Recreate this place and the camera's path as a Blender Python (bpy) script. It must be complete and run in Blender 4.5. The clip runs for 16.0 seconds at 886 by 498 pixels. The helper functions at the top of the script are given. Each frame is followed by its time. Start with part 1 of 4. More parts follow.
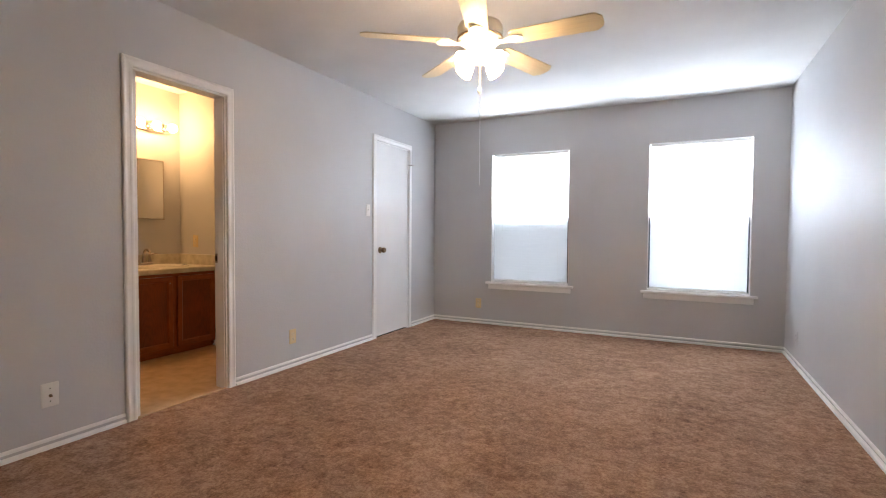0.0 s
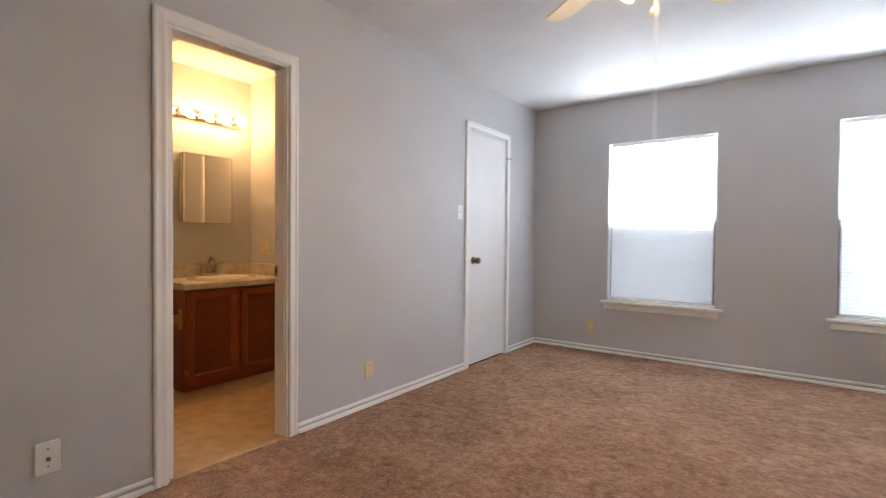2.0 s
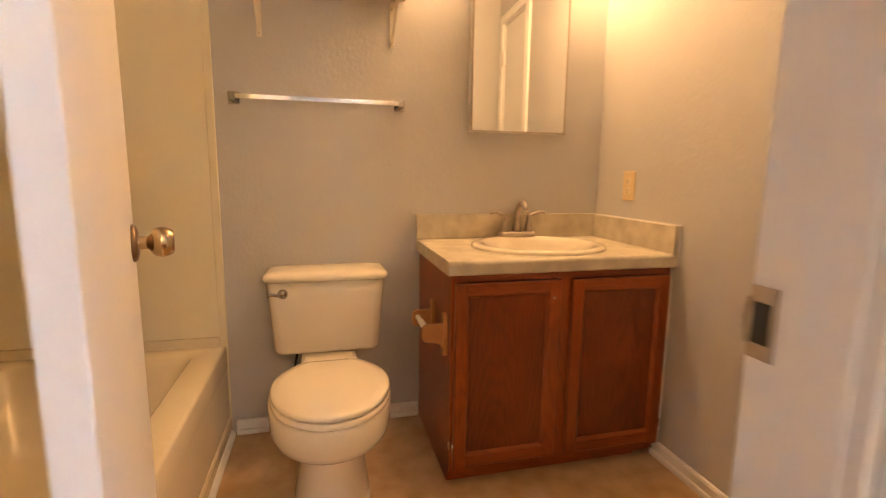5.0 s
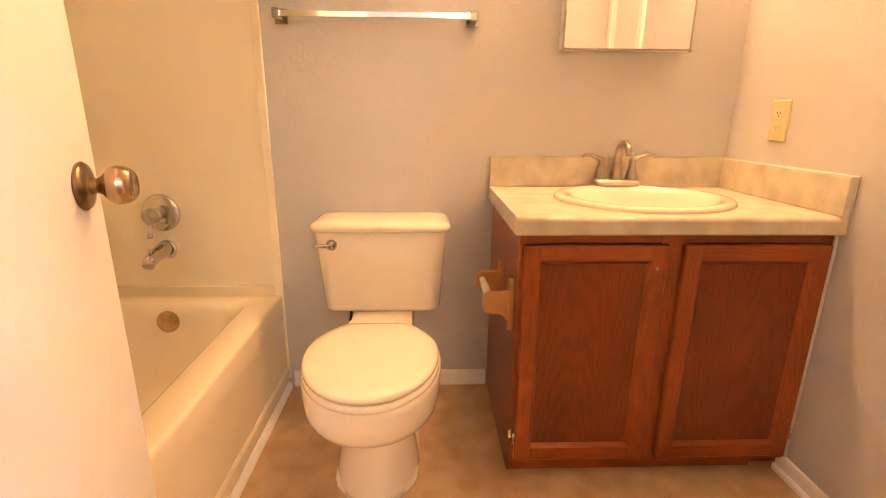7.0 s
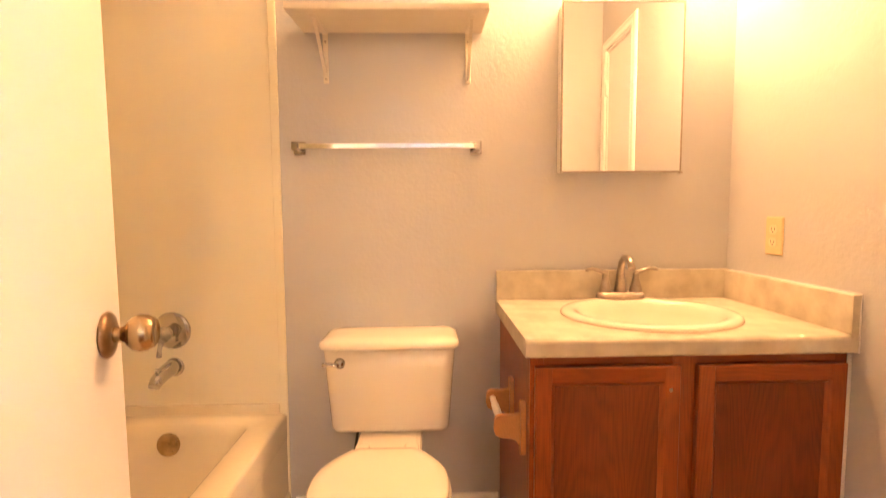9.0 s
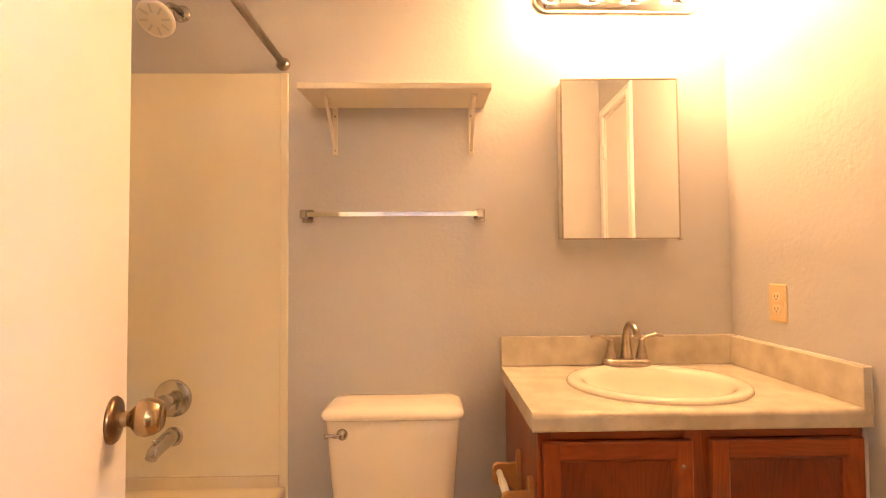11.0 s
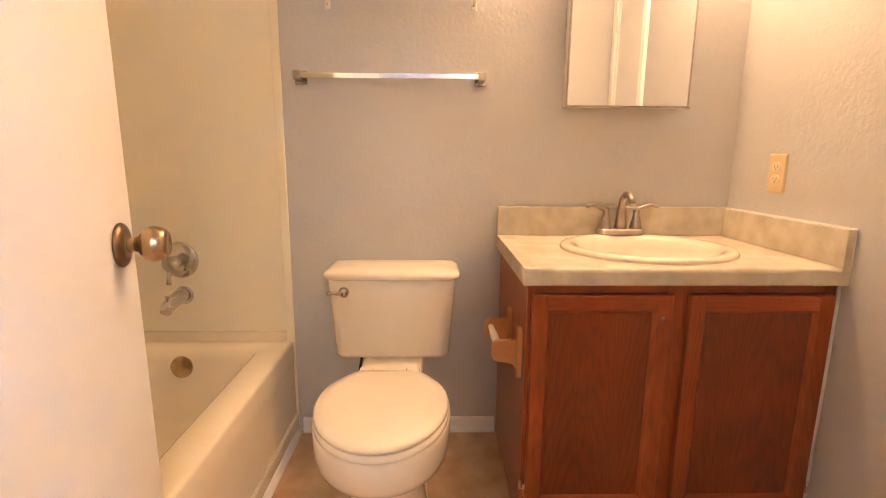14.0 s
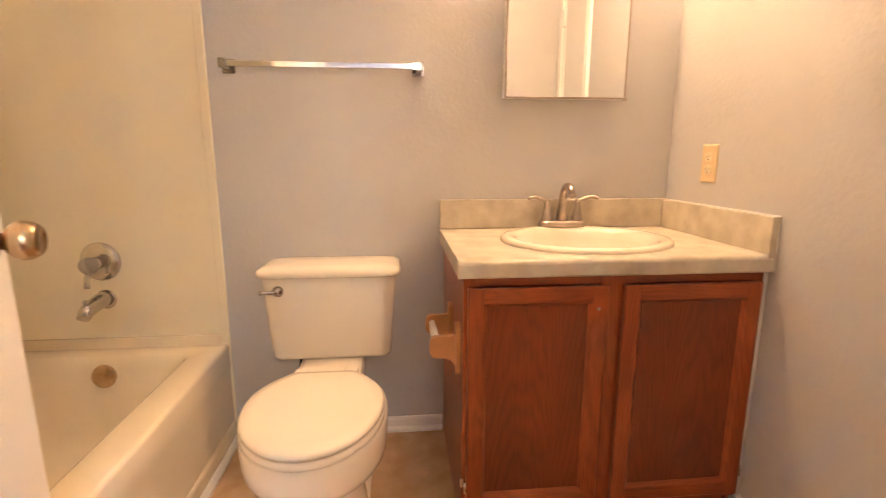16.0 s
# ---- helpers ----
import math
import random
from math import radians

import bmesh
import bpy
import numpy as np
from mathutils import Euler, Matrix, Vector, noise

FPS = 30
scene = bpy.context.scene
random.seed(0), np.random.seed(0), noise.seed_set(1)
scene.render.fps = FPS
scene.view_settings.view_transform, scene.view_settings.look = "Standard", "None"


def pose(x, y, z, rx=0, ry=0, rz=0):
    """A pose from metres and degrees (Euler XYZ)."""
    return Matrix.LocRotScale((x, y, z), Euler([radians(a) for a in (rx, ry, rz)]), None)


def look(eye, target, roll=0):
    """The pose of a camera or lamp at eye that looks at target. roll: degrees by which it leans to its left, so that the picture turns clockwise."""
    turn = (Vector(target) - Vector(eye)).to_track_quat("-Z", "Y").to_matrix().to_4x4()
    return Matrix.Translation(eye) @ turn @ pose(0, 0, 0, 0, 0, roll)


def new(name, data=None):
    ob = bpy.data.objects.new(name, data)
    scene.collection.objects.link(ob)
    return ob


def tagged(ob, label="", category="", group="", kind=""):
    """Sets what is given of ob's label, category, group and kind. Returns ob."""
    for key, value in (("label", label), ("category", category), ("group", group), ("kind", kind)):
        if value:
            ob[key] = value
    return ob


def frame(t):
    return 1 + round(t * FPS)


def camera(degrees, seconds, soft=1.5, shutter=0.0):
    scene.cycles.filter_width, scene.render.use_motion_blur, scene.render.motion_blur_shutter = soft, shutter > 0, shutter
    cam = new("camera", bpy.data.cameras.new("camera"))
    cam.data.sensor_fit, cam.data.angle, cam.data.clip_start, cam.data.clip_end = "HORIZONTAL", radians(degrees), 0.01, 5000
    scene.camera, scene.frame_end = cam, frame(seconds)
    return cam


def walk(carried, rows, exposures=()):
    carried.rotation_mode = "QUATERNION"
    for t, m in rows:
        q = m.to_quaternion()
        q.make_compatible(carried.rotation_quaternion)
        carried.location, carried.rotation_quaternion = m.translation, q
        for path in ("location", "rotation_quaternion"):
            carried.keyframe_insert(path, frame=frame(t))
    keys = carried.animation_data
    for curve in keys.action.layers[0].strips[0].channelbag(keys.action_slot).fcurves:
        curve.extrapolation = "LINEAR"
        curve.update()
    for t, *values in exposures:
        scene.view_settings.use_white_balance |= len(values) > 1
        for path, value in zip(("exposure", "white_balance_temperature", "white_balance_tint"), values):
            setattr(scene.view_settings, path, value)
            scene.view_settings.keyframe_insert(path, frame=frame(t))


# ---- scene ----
cam = camera(86.0, 16.0, 1.0, 0.5)
PATH = [
    (0, (-0.103, 0.301, 1.083), (-0.999, 2.088, 1.017), 0.4),
    (0.5, (-0.187, 0.352, 1.091), (-1.106, 2.126, 0.988), 0.4),
    (1, (-0.272, 0.527, 1.107), (-1.277, 2.255, 1.062), -2.7),
    (1.5, (-0.393, 0.777, 1.125), (-1.49, 2.449, 1.156), -1.7),
    (2, (-0.7, 0.972, 1.083), (-1.881, 2.586, 1.043), 0.5),
    (2.5, (-1.023, 1.203, 1.095), (-2.398, 2.653, 1.027), -0.7),
    (3, (-1.372, 1.506, 1.081), (-2.944, 2.743, 1.057), -0.3),
    (3.5, (-1.748, 1.699, 1.052), (-3.384, 2.849, 1.041), -0.1),
    (4, (-2.087, 1.891, 1.04), (-3.821, 2.882, 0.935), -0.2),
    (4.5, (-2.414, 2.1, 1.033), (-4.279, 2.8, 0.855), 0.7),
    (4.7, (-2.53, 2.136, 1.028), (-4.422, 2.744, 0.798), 0.8),
    (6.8, (-2.94, 2.329, 0.997), (-4.866, 2.409, 0.467), 0.4),
    (7, (-2.935, 2.328, 0.994), (-4.86, 2.4, 0.455), 0.5),
    (7.5, (-2.936, 2.327, 0.994), (-4.859, 2.391, 0.448), 0.5),
    (8, (-2.932, 2.327, 0.999), (-4.87, 2.383, 0.507), 0.3),
    (8.5, (-2.931, 2.327, 1.029), (-4.897, 2.388, 0.669), 0.1),
    (9, (-2.926, 2.32, 1.07), (-4.919, 2.371, 0.914), -0.4),
    (9.5, (-2.92, 2.314, 1.105), (-4.919, 2.365, 1.128), -0.4),
    (9.7, (-2.915, 2.314, 1.108), (-4.913, 2.36, 1.176), -0.7),
    (11.8, (-2.911, 2.312, 1.118), (-4.911, 2.353, 1.164), 0.1),
    (12, (-2.913, 2.316, 1.11), (-4.912, 2.354, 1.114), 0.1),
    (12.5, (-2.914, 2.309, 1.102), (-4.912, 2.356, 1.024), 0.5),
    (13, (-2.911, 2.313, 1.075), (-4.903, 2.345, 0.908), 0.5),
    (13.5, (-2.907, 2.318, 1.045), (-4.887, 2.359, 0.769), 0.5),
    (14, (-2.901, 2.32, 1.027), (-4.865, 2.361, 0.653), 0.4),
    (14.5, (-2.903, 2.321, 1.023), (-4.857, 2.355, 0.597), 0.6),
    (15, (-2.904, 2.327, 1.013), (-4.854, 2.358, 0.57), 0.6),
    (15.5, (-2.914, 2.347, 1.015), (-4.87, 2.424, 0.605), 0.4),
    (16, (-2.934, 2.401, 1.009), (-4.888, 2.589, 0.628), 0.1),
]
EXPOSURES = [
    (0.0, 0.43, 6250, 15), (2.5, 0.44, 6280, 15), (3.0, 0.49, 6250, 15), (3.5, 0.66, 6180, 15), (4.0, 0.83, 6130, 14), (4.5, 1.08, 6180, 16), (5.5, 1.68, 6250, 19), (7.0, 2.17, 6220, 24),
    (8.5, 2.20, 6360, 25), (9.3, 2.20, 6420, 26), (9.7, 2.13, 6420, 26), (12.0, 1.82, 6150, 26), (13.5, 1.82, 5520, 22), (14.5, 1.98, 5050, 18), (16.0, 1.99, 5080, 18),
]
walk(cam, [(t, look(eye, target, roll)) for t, eye, target, roll in PATH], EXPOSURES)

# ---- world and light ----
world = bpy.data.worlds.new("sky")
scene.world = world
world.use_nodes = True
wnt = world.node_tree
sky = wnt.nodes.new("ShaderNodeTexSky")
sky.sky_type, sky.sun_disc = "NISHITA", False
sky.sun_elevation, sky.sun_rotation = radians(50), radians(150)
wnt.nodes["Background"].inputs["Strength"].default_value = 0.12
wnt.links.new(sky.outputs["Color"], wnt.nodes["Background"].inputs["Color"])

WIN_POWER = 112.0
WINDOWS = ((-2.126, -1.217), (-0.414, 0.489))
WIN_Z0, WIN_Z1, YW = 0.515, 2.015, 5.62
for x0, x1 in WINDOWS:
    d = bpy.data.lights.new("window_daylight", "AREA")
    d.shape, d.size, d.size_y, d.energy, d.color = "RECTANGLE", x1 - x0, WIN_Z1 - WIN_Z0, WIN_POWER, (0.86, 0.95, 1.0)
    lamp = new("window_daylight", d)
    lamp.matrix_world = look(((x0 + x1) / 2, YW + 0.30, 1.15), ((x0 + x1) / 2, 4.0, 1.25))

# ---- materials ----


def mat(name, color, rough=0.5, metal=0.0, color2=None, scale=8.0, detail=6.0, bump=0.0, bump_scale=120.0, spec=0.5, stretch=(1, 1, 1), mix_lo=0.35, mix_hi=0.65, rough_var=0.0, trans=0.0, ior=1.45, coat=0.0):
    m = bpy.data.materials.new(name)
    m.use_nodes = True
    nt = m.node_tree
    b = nt.nodes["Principled BSDF"]
    b.inputs["Base Color"].default_value = (*color, 1)
    b.inputs["Roughness"].default_value = rough
    b.inputs["Metallic"].default_value = metal
    b.inputs["Specular IOR Level"].default_value = spec
    b.inputs["Transmission Weight"].default_value = trans
    b.inputs["IOR"].default_value = ior
    b.inputs["Coat Weight"].default_value = coat
    tc = nt.nodes.new("ShaderNodeTexCoord")
    mp = nt.nodes.new("ShaderNodeMapping")
    mp.inputs["Scale"].default_value = stretch
    nt.links.new(tc.outputs["Object"], mp.inputs["Vector"])
    if color2:
        n = nt.nodes.new("ShaderNodeTexNoise")
        n.inputs["Scale"].default_value, n.inputs["Detail"].default_value = scale, detail
        nt.links.new(mp.outputs["Vector"], n.inputs["Vector"])
        r = nt.nodes.new("ShaderNodeValToRGB")
        r.color_ramp.elements[0].position, r.color_ramp.elements[1].position = mix_lo, mix_hi
        r.color_ramp.elements[0].color, r.color_ramp.elements[1].color = (*color, 1), (*color2, 1)
        nt.links.new(n.outputs["Fac"], r.inputs["Fac"])
        nt.links.new(r.outputs["Color"], b.inputs["Base Color"])
    if rough_var:
        n2 = nt.nodes.new("ShaderNodeTexNoise")
        n2.inputs["Scale"].default_value = 5.0
        nt.links.new(mp.outputs["Vector"], n2.inputs["Vector"])
        mr = nt.nodes.new("ShaderNodeMapRange")
        mr.inputs["To Min"].default_value, mr.inputs["To Max"].default_value = rough - rough_var, rough + rough_var
        nt.links.new(n2.outputs["Fac"], mr.inputs["Value"])
        nt.links.new(mr.outputs["Result"], b.inputs["Roughness"])
    if bump:
        n3 = nt.nodes.new("ShaderNodeTexNoise")
        n3.inputs["Scale"].default_value, n3.inputs["Detail"].default_value = bump_scale, 3.0
        nt.links.new(mp.outputs["Vector"], n3.inputs["Vector"])
        bp = nt.nodes.new("ShaderNodeBump")
        bp.inputs["Strength"].default_value, bp.inputs["Distance"].default_value = bump, 0.002
        nt.links.new(n3.outputs["Fac"], bp.inputs["Height"])
        nt.links.new(bp.outputs["Normal"], b.inputs["Normal"])
    return m


def glow(name, color, strength):
    m = bpy.data.materials.new(name)
    m.use_nodes = True
    b = m.node_tree.nodes["Principled BSDF"]
    b.inputs["Base Color"].default_value = (0.9, 0.88, 0.82, 1)
    b.inputs["Emission Color"].default_value = (*color, 1)
    b.inputs["Emission Strength"].default_value = strength
    return m


def wood(name, dark, light, rough=0.35, along=2, board=0.09, arch=90.0, bump=0.15):
    """Oak: glued boards with cathedral arches, fine pores along the grain and slow colour drift."""
    m = bpy.data.materials.new(name)
    m.use_nodes = True
    nt = m.node_tree
    b = nt.nodes["Principled BSDF"]

    def node(kind, **given):
        n = nt.nodes.new("ShaderNode" + kind)
        for k, v in given.items():
            n.inputs[k].default_value = v
        return n

    def calc(op, a, c, d=0.0):
        n = nt.nodes.new("ShaderNodeMath")
        n.operation = op
        for k, v in enumerate((a, c, d)):
            if isinstance(v, float):
                n.inputs[k].default_value = v
            else:
                nt.links.new(v, n.inputs[k])
        return n.outputs[0]

    tc, oi = node("TexCoord"), node("ObjectInfo")
    shift = node("VectorMath")
    shift.operation = "ADD"
    nt.links.new(tc.outputs["Object"], shift.inputs[0])
    nt.links.new(oi.outputs["Random"], shift.inputs[1])
    sep = node("SeparateXYZ")
    nt.links.new(shift.outputs[0], sep.inputs[0])
    xyz = [sep.outputs[k] for k in range(3)]
    length = xyz[along]
    across = calc("ADD", calc("ADD", xyz[(along + 1) % 3], xyz[(along + 2) % 3]), 0.0)
    mp = node("Mapping")
    stretch = [9.0, 9.0, 9.0]
    stretch[along] = 1.3
    mp.inputs["Scale"].default_value = stretch
    nt.links.new(shift.outputs[0], mp.inputs["Vector"])
    warp = node("TexNoise", Scale=1.0, Detail=3.0, Roughness=0.55)
    nt.links.new(mp.outputs["Vector"], warp.inputs["Vector"])
    mp2 = node("Mapping")
    stretch2 = [260.0, 260.0, 260.0]
    stretch2[along] = 7.0
    mp2.inputs["Scale"].default_value = stretch2
    nt.links.new(shift.outputs[0], mp2.inputs["Vector"])
    pores = node("TexNoise", Scale=1.0, Detail=2.0)
    nt.links.new(mp2.outputs["Vector"], pores.inputs["Vector"])
    drift = node("TexNoise", Scale=3.5, Detail=2.0)
    nt.links.new(shift.outputs[0], drift.inputs["Vector"])
    w = calc("ADD", across, calc("MULTIPLY", warp.outputs["Fac"], 0.05))
    u = calc("PINGPONG", w, board)
    rings = calc("ADD", calc("MULTIPLY", calc("MULTIPLY", u, u), arch), calc("MULTIPLY_ADD", warp.outputs["Fac"], 0.80, length))
    band = calc("MULTIPLY_ADD", calc("SINE", calc("MULTIPLY", rings, 62.0), 0.0), 0.5, 0.5)
    band = calc("POWER", band, 1.6)
    v = calc("ADD", calc("MULTIPLY", band, 0.10), calc("ADD", calc("MULTIPLY", pores.outputs["Fac"], 0.34), calc("MULTIPLY", drift.outputs["Fac"], 0.55)))
    r = nt.nodes.new("ShaderNodeValToRGB")
    r.color_ramp.elements[0].position, r.color_ramp.elements[1].position = 0.30, 0.80
    r.color_ramp.elements[0].color, r.color_ramp.elements[1].color = (*light, 1), (*dark, 1)
    nt.links.new(v, r.inputs["Fac"])
    nt.links.new(r.outputs["Color"], b.inputs["Base Color"])
    b.inputs["Roughness"].default_value = rough
    bp = node("Bump", Strength=bump, Distance=0.001)
    nt.links.new(calc("SUBTRACT", 1.0, v), bp.inputs["Height"])
    nt.links.new(bp.outputs["Normal"], b.inputs["Normal"])
    return m


def carpet_material():
    """Cut pile: fibre grain, dark flecks between tufts, and broad trodden patches."""
    m = bpy.data.materials.new("brown_carpet_pile")
    m.use_nodes = True
    nt = m.node_tree
    b = nt.nodes["Principled BSDF"]
    b.inputs["Roughness"].default_value, b.inputs["Specular IOR Level"].default_value = 0.97, 0.1
    b.inputs["Sheen Weight"].default_value = 0.10
    b.inputs["Sheen Tint"].default_value = (0.9, 0.62, 0.42, 1)
    tc = nt.nodes.new("ShaderNodeTexCoord")

    def cloud(scale, detail, distortion=0.0):
        n = nt.nodes.new("ShaderNodeTexNoise")
        n.inputs["Scale"].default_value, n.inputs["Detail"].default_value, n.inputs["Distortion"].default_value = scale, detail, distortion
        nt.links.new(tc.outputs["Object"], n.inputs["Vector"])
        return n.outputs["Fac"]

    def math_node(op, a, c):
        n = nt.nodes.new("ShaderNodeMath")
        n.operation = op
        for k, v in enumerate((a, c)):
            if isinstance(v, float):
                n.inputs[k].default_value = v
            else:
                nt.links.new(v, n.inputs[k])
        return n.outputs[0]

    broad, blotch, tuft, fleck, fibre = cloud(1.6, 3.0, 0.8), cloud(7.0, 4.0, 0.8), cloud(22.0, 5.0, 0.6), cloud(75.0, 4.0, 0.3), cloud(260.0, 2.0)
    v = math_node("ADD", math_node("ADD", math_node("MULTIPLY", broad, 0.14), math_node("ADD", math_node("MULTIPLY", blotch, 0.17), math_node("MULTIPLY", tuft, 0.25))), math_node("ADD", math_node("MULTIPLY", fleck, 0.26), math_node("MULTIPLY", fibre, 0.18)))
    r = nt.nodes.new("ShaderNodeValToRGB")
    r.color_ramp.elements[0].position, r.color_ramp.elements[1].position = 0.375, 0.61
    r.color_ramp.elements[0].color, r.color_ramp.elements[1].color = (0.110, 0.057, 0.035, 1), (0.490, 0.316, 0.213, 1)
    e = r.color_ramp.elements.new(0.455)
    e.color = (0.236, 0.131, 0.081, 1)
    e = r.color_ramp.elements.new(0.515)
    e.color = (0.332, 0.198, 0.128, 1)
    nt.links.new(v, r.inputs["Fac"])
    nt.links.new(r.outputs["Color"], b.inputs["Base Color"])
    bp = nt.nodes.new("ShaderNodeBump")
    bp.inputs["Strength"].default_value, bp.inputs["Distance"].default_value = 0.5, 0.004
    nt.links.new(math_node("ADD", fibre, math_node("MULTIPLY", fleck, 0.6)), bp.inputs["Height"])
    nt.links.new(bp.outputs["Normal"], b.inputs["Normal"])
    return m


PAINT = mat("grey_wall_paint", (0.540, 0.541, 0.552), 0.52, color2=(0.575, 0.576, 0.586), scale=1.5, bump=0.55, bump_scale=75, spec=0.55, rough_var=0.05)
CEIL = mat("white_ceiling_paint", (0.69, 0.69, 0.685), 0.9, color2=(0.745, 0.745, 0.74), scale=2.0, bump=0.8, bump_scale=45, spec=0.2)
BATHCEIL = mat("white_satin_ceiling_paint", (0.80, 0.80, 0.79), 0.55, color2=(0.84, 0.84, 0.83), scale=2.0, bump=0.5, bump_scale=45)
TRIM = mat("white_trim_paint", (0.87, 0.87, 0.86), 0.32, color2=(0.89, 0.89, 0.88), scale=3.0)
DOORP = mat("white_door_paint", (0.78, 0.78, 0.78), 0.38, color2=(0.82, 0.82, 0.81), scale=2.0, bump=0.08, bump_scale=90, rough_var=0.04)
CARPET = carpet_material()
VINYL = mat("tan_vinyl_floor", (0.46, 0.305, 0.165), 0.38, color2=(0.61, 0.435, 0.265), scale=11.0, detail=12.0, mix_lo=0.33, mix_hi=0.67, bump=0.10, bump_scale=40, rough_var=0.06)
ALMOND = mat("almond_porcelain", (0.80, 0.74, 0.62), 0.12, color2=(0.82, 0.76, 0.64), scale=2.0, coat=0.3)
TUBMAT = mat("almond_tub_enamel", (0.75, 0.67, 0.50), 0.2, color2=(0.79, 0.715, 0.55), scale=2.0, coat=0.2)
SURR = mat("almond_wall_panel", (0.85, 0.80, 0.62), 0.28, color2=(0.87, 0.83, 0.66), scale=1.5, bump=0.5, bump_scale=7, stretch=(1, 2.2, 0.25))
PLAST_A = mat("almond_plastic", (0.72, 0.58, 0.33), 0.4, color2=(0.74, 0.60, 0.35), scale=20)
PLAST_C = mat("cream_plastic", (0.76, 0.66, 0.44), 0.4, color2=(0.78, 0.68, 0.46), scale=20)
PLAST_W = mat("white_plastic", (0.80, 0.79, 0.76), 0.4, color2=(0.82, 0.81, 0.78), scale=20)
SLOT = mat("dark_slot", (0.03, 0.025, 0.02), 0.6)
NICKEL = mat("brushed_nickel", (0.40, 0.35, 0.295), 0.3, 1.0, color2=(0.47, 0.415, 0.355), scale=60, bump=0.03, bump_scale=300)
CHROME = mat("chrome", (0.48, 0.465, 0.44), 0.14, 1.0, color2=(0.56, 0.545, 0.52), scale=30)
BRASS = mat("antique_nickel_brass", (0.40, 0.285, 0.15), 0.22, 1.0, color2=(0.54, 0.42, 0.25), scale=25)
DKBRASS = mat("dark_worn_brass", (0.17, 0.11, 0.06), 0.28, 1.0, color2=(0.28, 0.20, 0.12), scale=40)
BLACKM = mat("black_rubber", (0.02, 0.02, 0.02), 0.6)
OAK = wood("cherry_stained_oak", (0.116, 0.0245, 0.0031), (0.395, 0.091, 0.0105), 0.30)
OAKH = wood("cherry_stained_oak_rails", (0.116, 0.0245, 0.0031), (0.395, 0.091, 0.0105), 0.30, along=1)
# Darker copy of OAK: the door recess's shade is put into the panel colour.
OAK_SHADED = wood("cherry_stained_oak_shaded_panel", (0.080, 0.0162, 0.0021), (0.258, 0.056, 0.0068), 0.30, board=0.11, arch=45.0)
PINE = wood("honey_wood", (0.42, 0.20, 0.06), (0.58, 0.31, 0.11), 0.4, along=0)
COUNTER = mat("beige_laminate", (0.525, 0.475, 0.37), 0.36, color2=(0.69, 0.64, 0.52), scale=16.0, detail=10.0, mix_lo=0.34, mix_hi=0.66)
SHELFP = mat("cream_painted_board", (0.76, 0.71, 0.60), 0.45, color2=(0.79, 0.74, 0.63), scale=6.0, bump=0.08, bump_scale=50)
MIRROR = mat("mirror_glass", (0.90, 0.91, 0.90), 0.015, 1.0)
GLASS = mat("clear_glass", (1, 1, 1), 0.0, trans=1.0)
ACRYL = mat("clear_acrylic", (0.93, 0.93, 0.91), 0.06, trans=0.75, ior=1.49)
BRIGHT = mat("polished_bar", (0.88, 0.88, 0.87), 0.08, 1.0, color2=(0.91, 0.91, 0.90), scale=30)
ALU = mat("white_aluminium_frame", (0.62, 0.63, 0.65), 0.45, color2=(0.66, 0.67, 0.69), scale=10)
BRONZE = mat("dark_metal_channel", (0.10, 0.10, 0.11), 0.5, 0.6, color2=(0.14, 0.14, 0.15), scale=10)
FANWHITE = mat("white_enamel", (0.78, 0.76, 0.70), 0.3, color2=(0.80, 0.78, 0.72), scale=10)
BLADE = mat("pale_maple_blade", (0.76, 0.66, 0.44), 0.45, color2=(0.82, 0.72, 0.50), scale=3.0, stretch=(2, 30, 30))
BULB = glow("lit_bulb_glass", (1.0, 0.54, 0.20), 62.0)
SHADE = glow("lit_frosted_shade", (1.0, 0.68, 0.36), 58.0)


def slat_material():
    m = bpy.data.materials.new("white_blind_slat")
    m.use_nodes = True
    nt = m.node_tree
    b = nt.nodes["Principled BSDF"]
    b.inputs["Base Color"].default_value, b.inputs["Roughness"].default_value = (0.86, 0.87, 0.88, 1), 0.45
    tr = nt.nodes.new("ShaderNodeBsdfTranslucent")
    tr.inputs["Color"].default_value = (0.84, 0.87, 0.90, 1)
    mx = nt.nodes.new("ShaderNodeMixShader")
    mx.inputs["Fac"].default_value = 0.6
    nt.links.new(b.outputs[0], mx.inputs[1])
    nt.links.new(tr.outputs[0], mx.inputs[2])
    nt.links.new(mx.outputs[0], nt.nodes["Material Output"].inputs["Surface"])
    return m


SLAT = slat_material()

# ---- mesh helpers ----


def box(bm, x0, x1, y0, y1, z0, z1, bevel=0.0, seg=2):
    r = bmesh.ops.create_cube(bm, size=1.0, matrix=Matrix.Translation(((x0 + x1) / 2, (y0 + y1) / 2, (z0 + z1) / 2)) @ Matrix.Diagonal((x1 - x0, y1 - y0, z1 - z0, 1)))
    if bevel:
        es = {e for v in r["verts"] for e in v.link_edges}
        bmesh.ops.bevel(bm, geom=list(es), offset=bevel, segments=seg, affect="EDGES", profile=0.5)
    return bm


def boxes(*rows, bevel=0.0):
    bm = bmesh.new()
    for r in rows:
        box(bm, *r, bevel=bevel)
    return bm


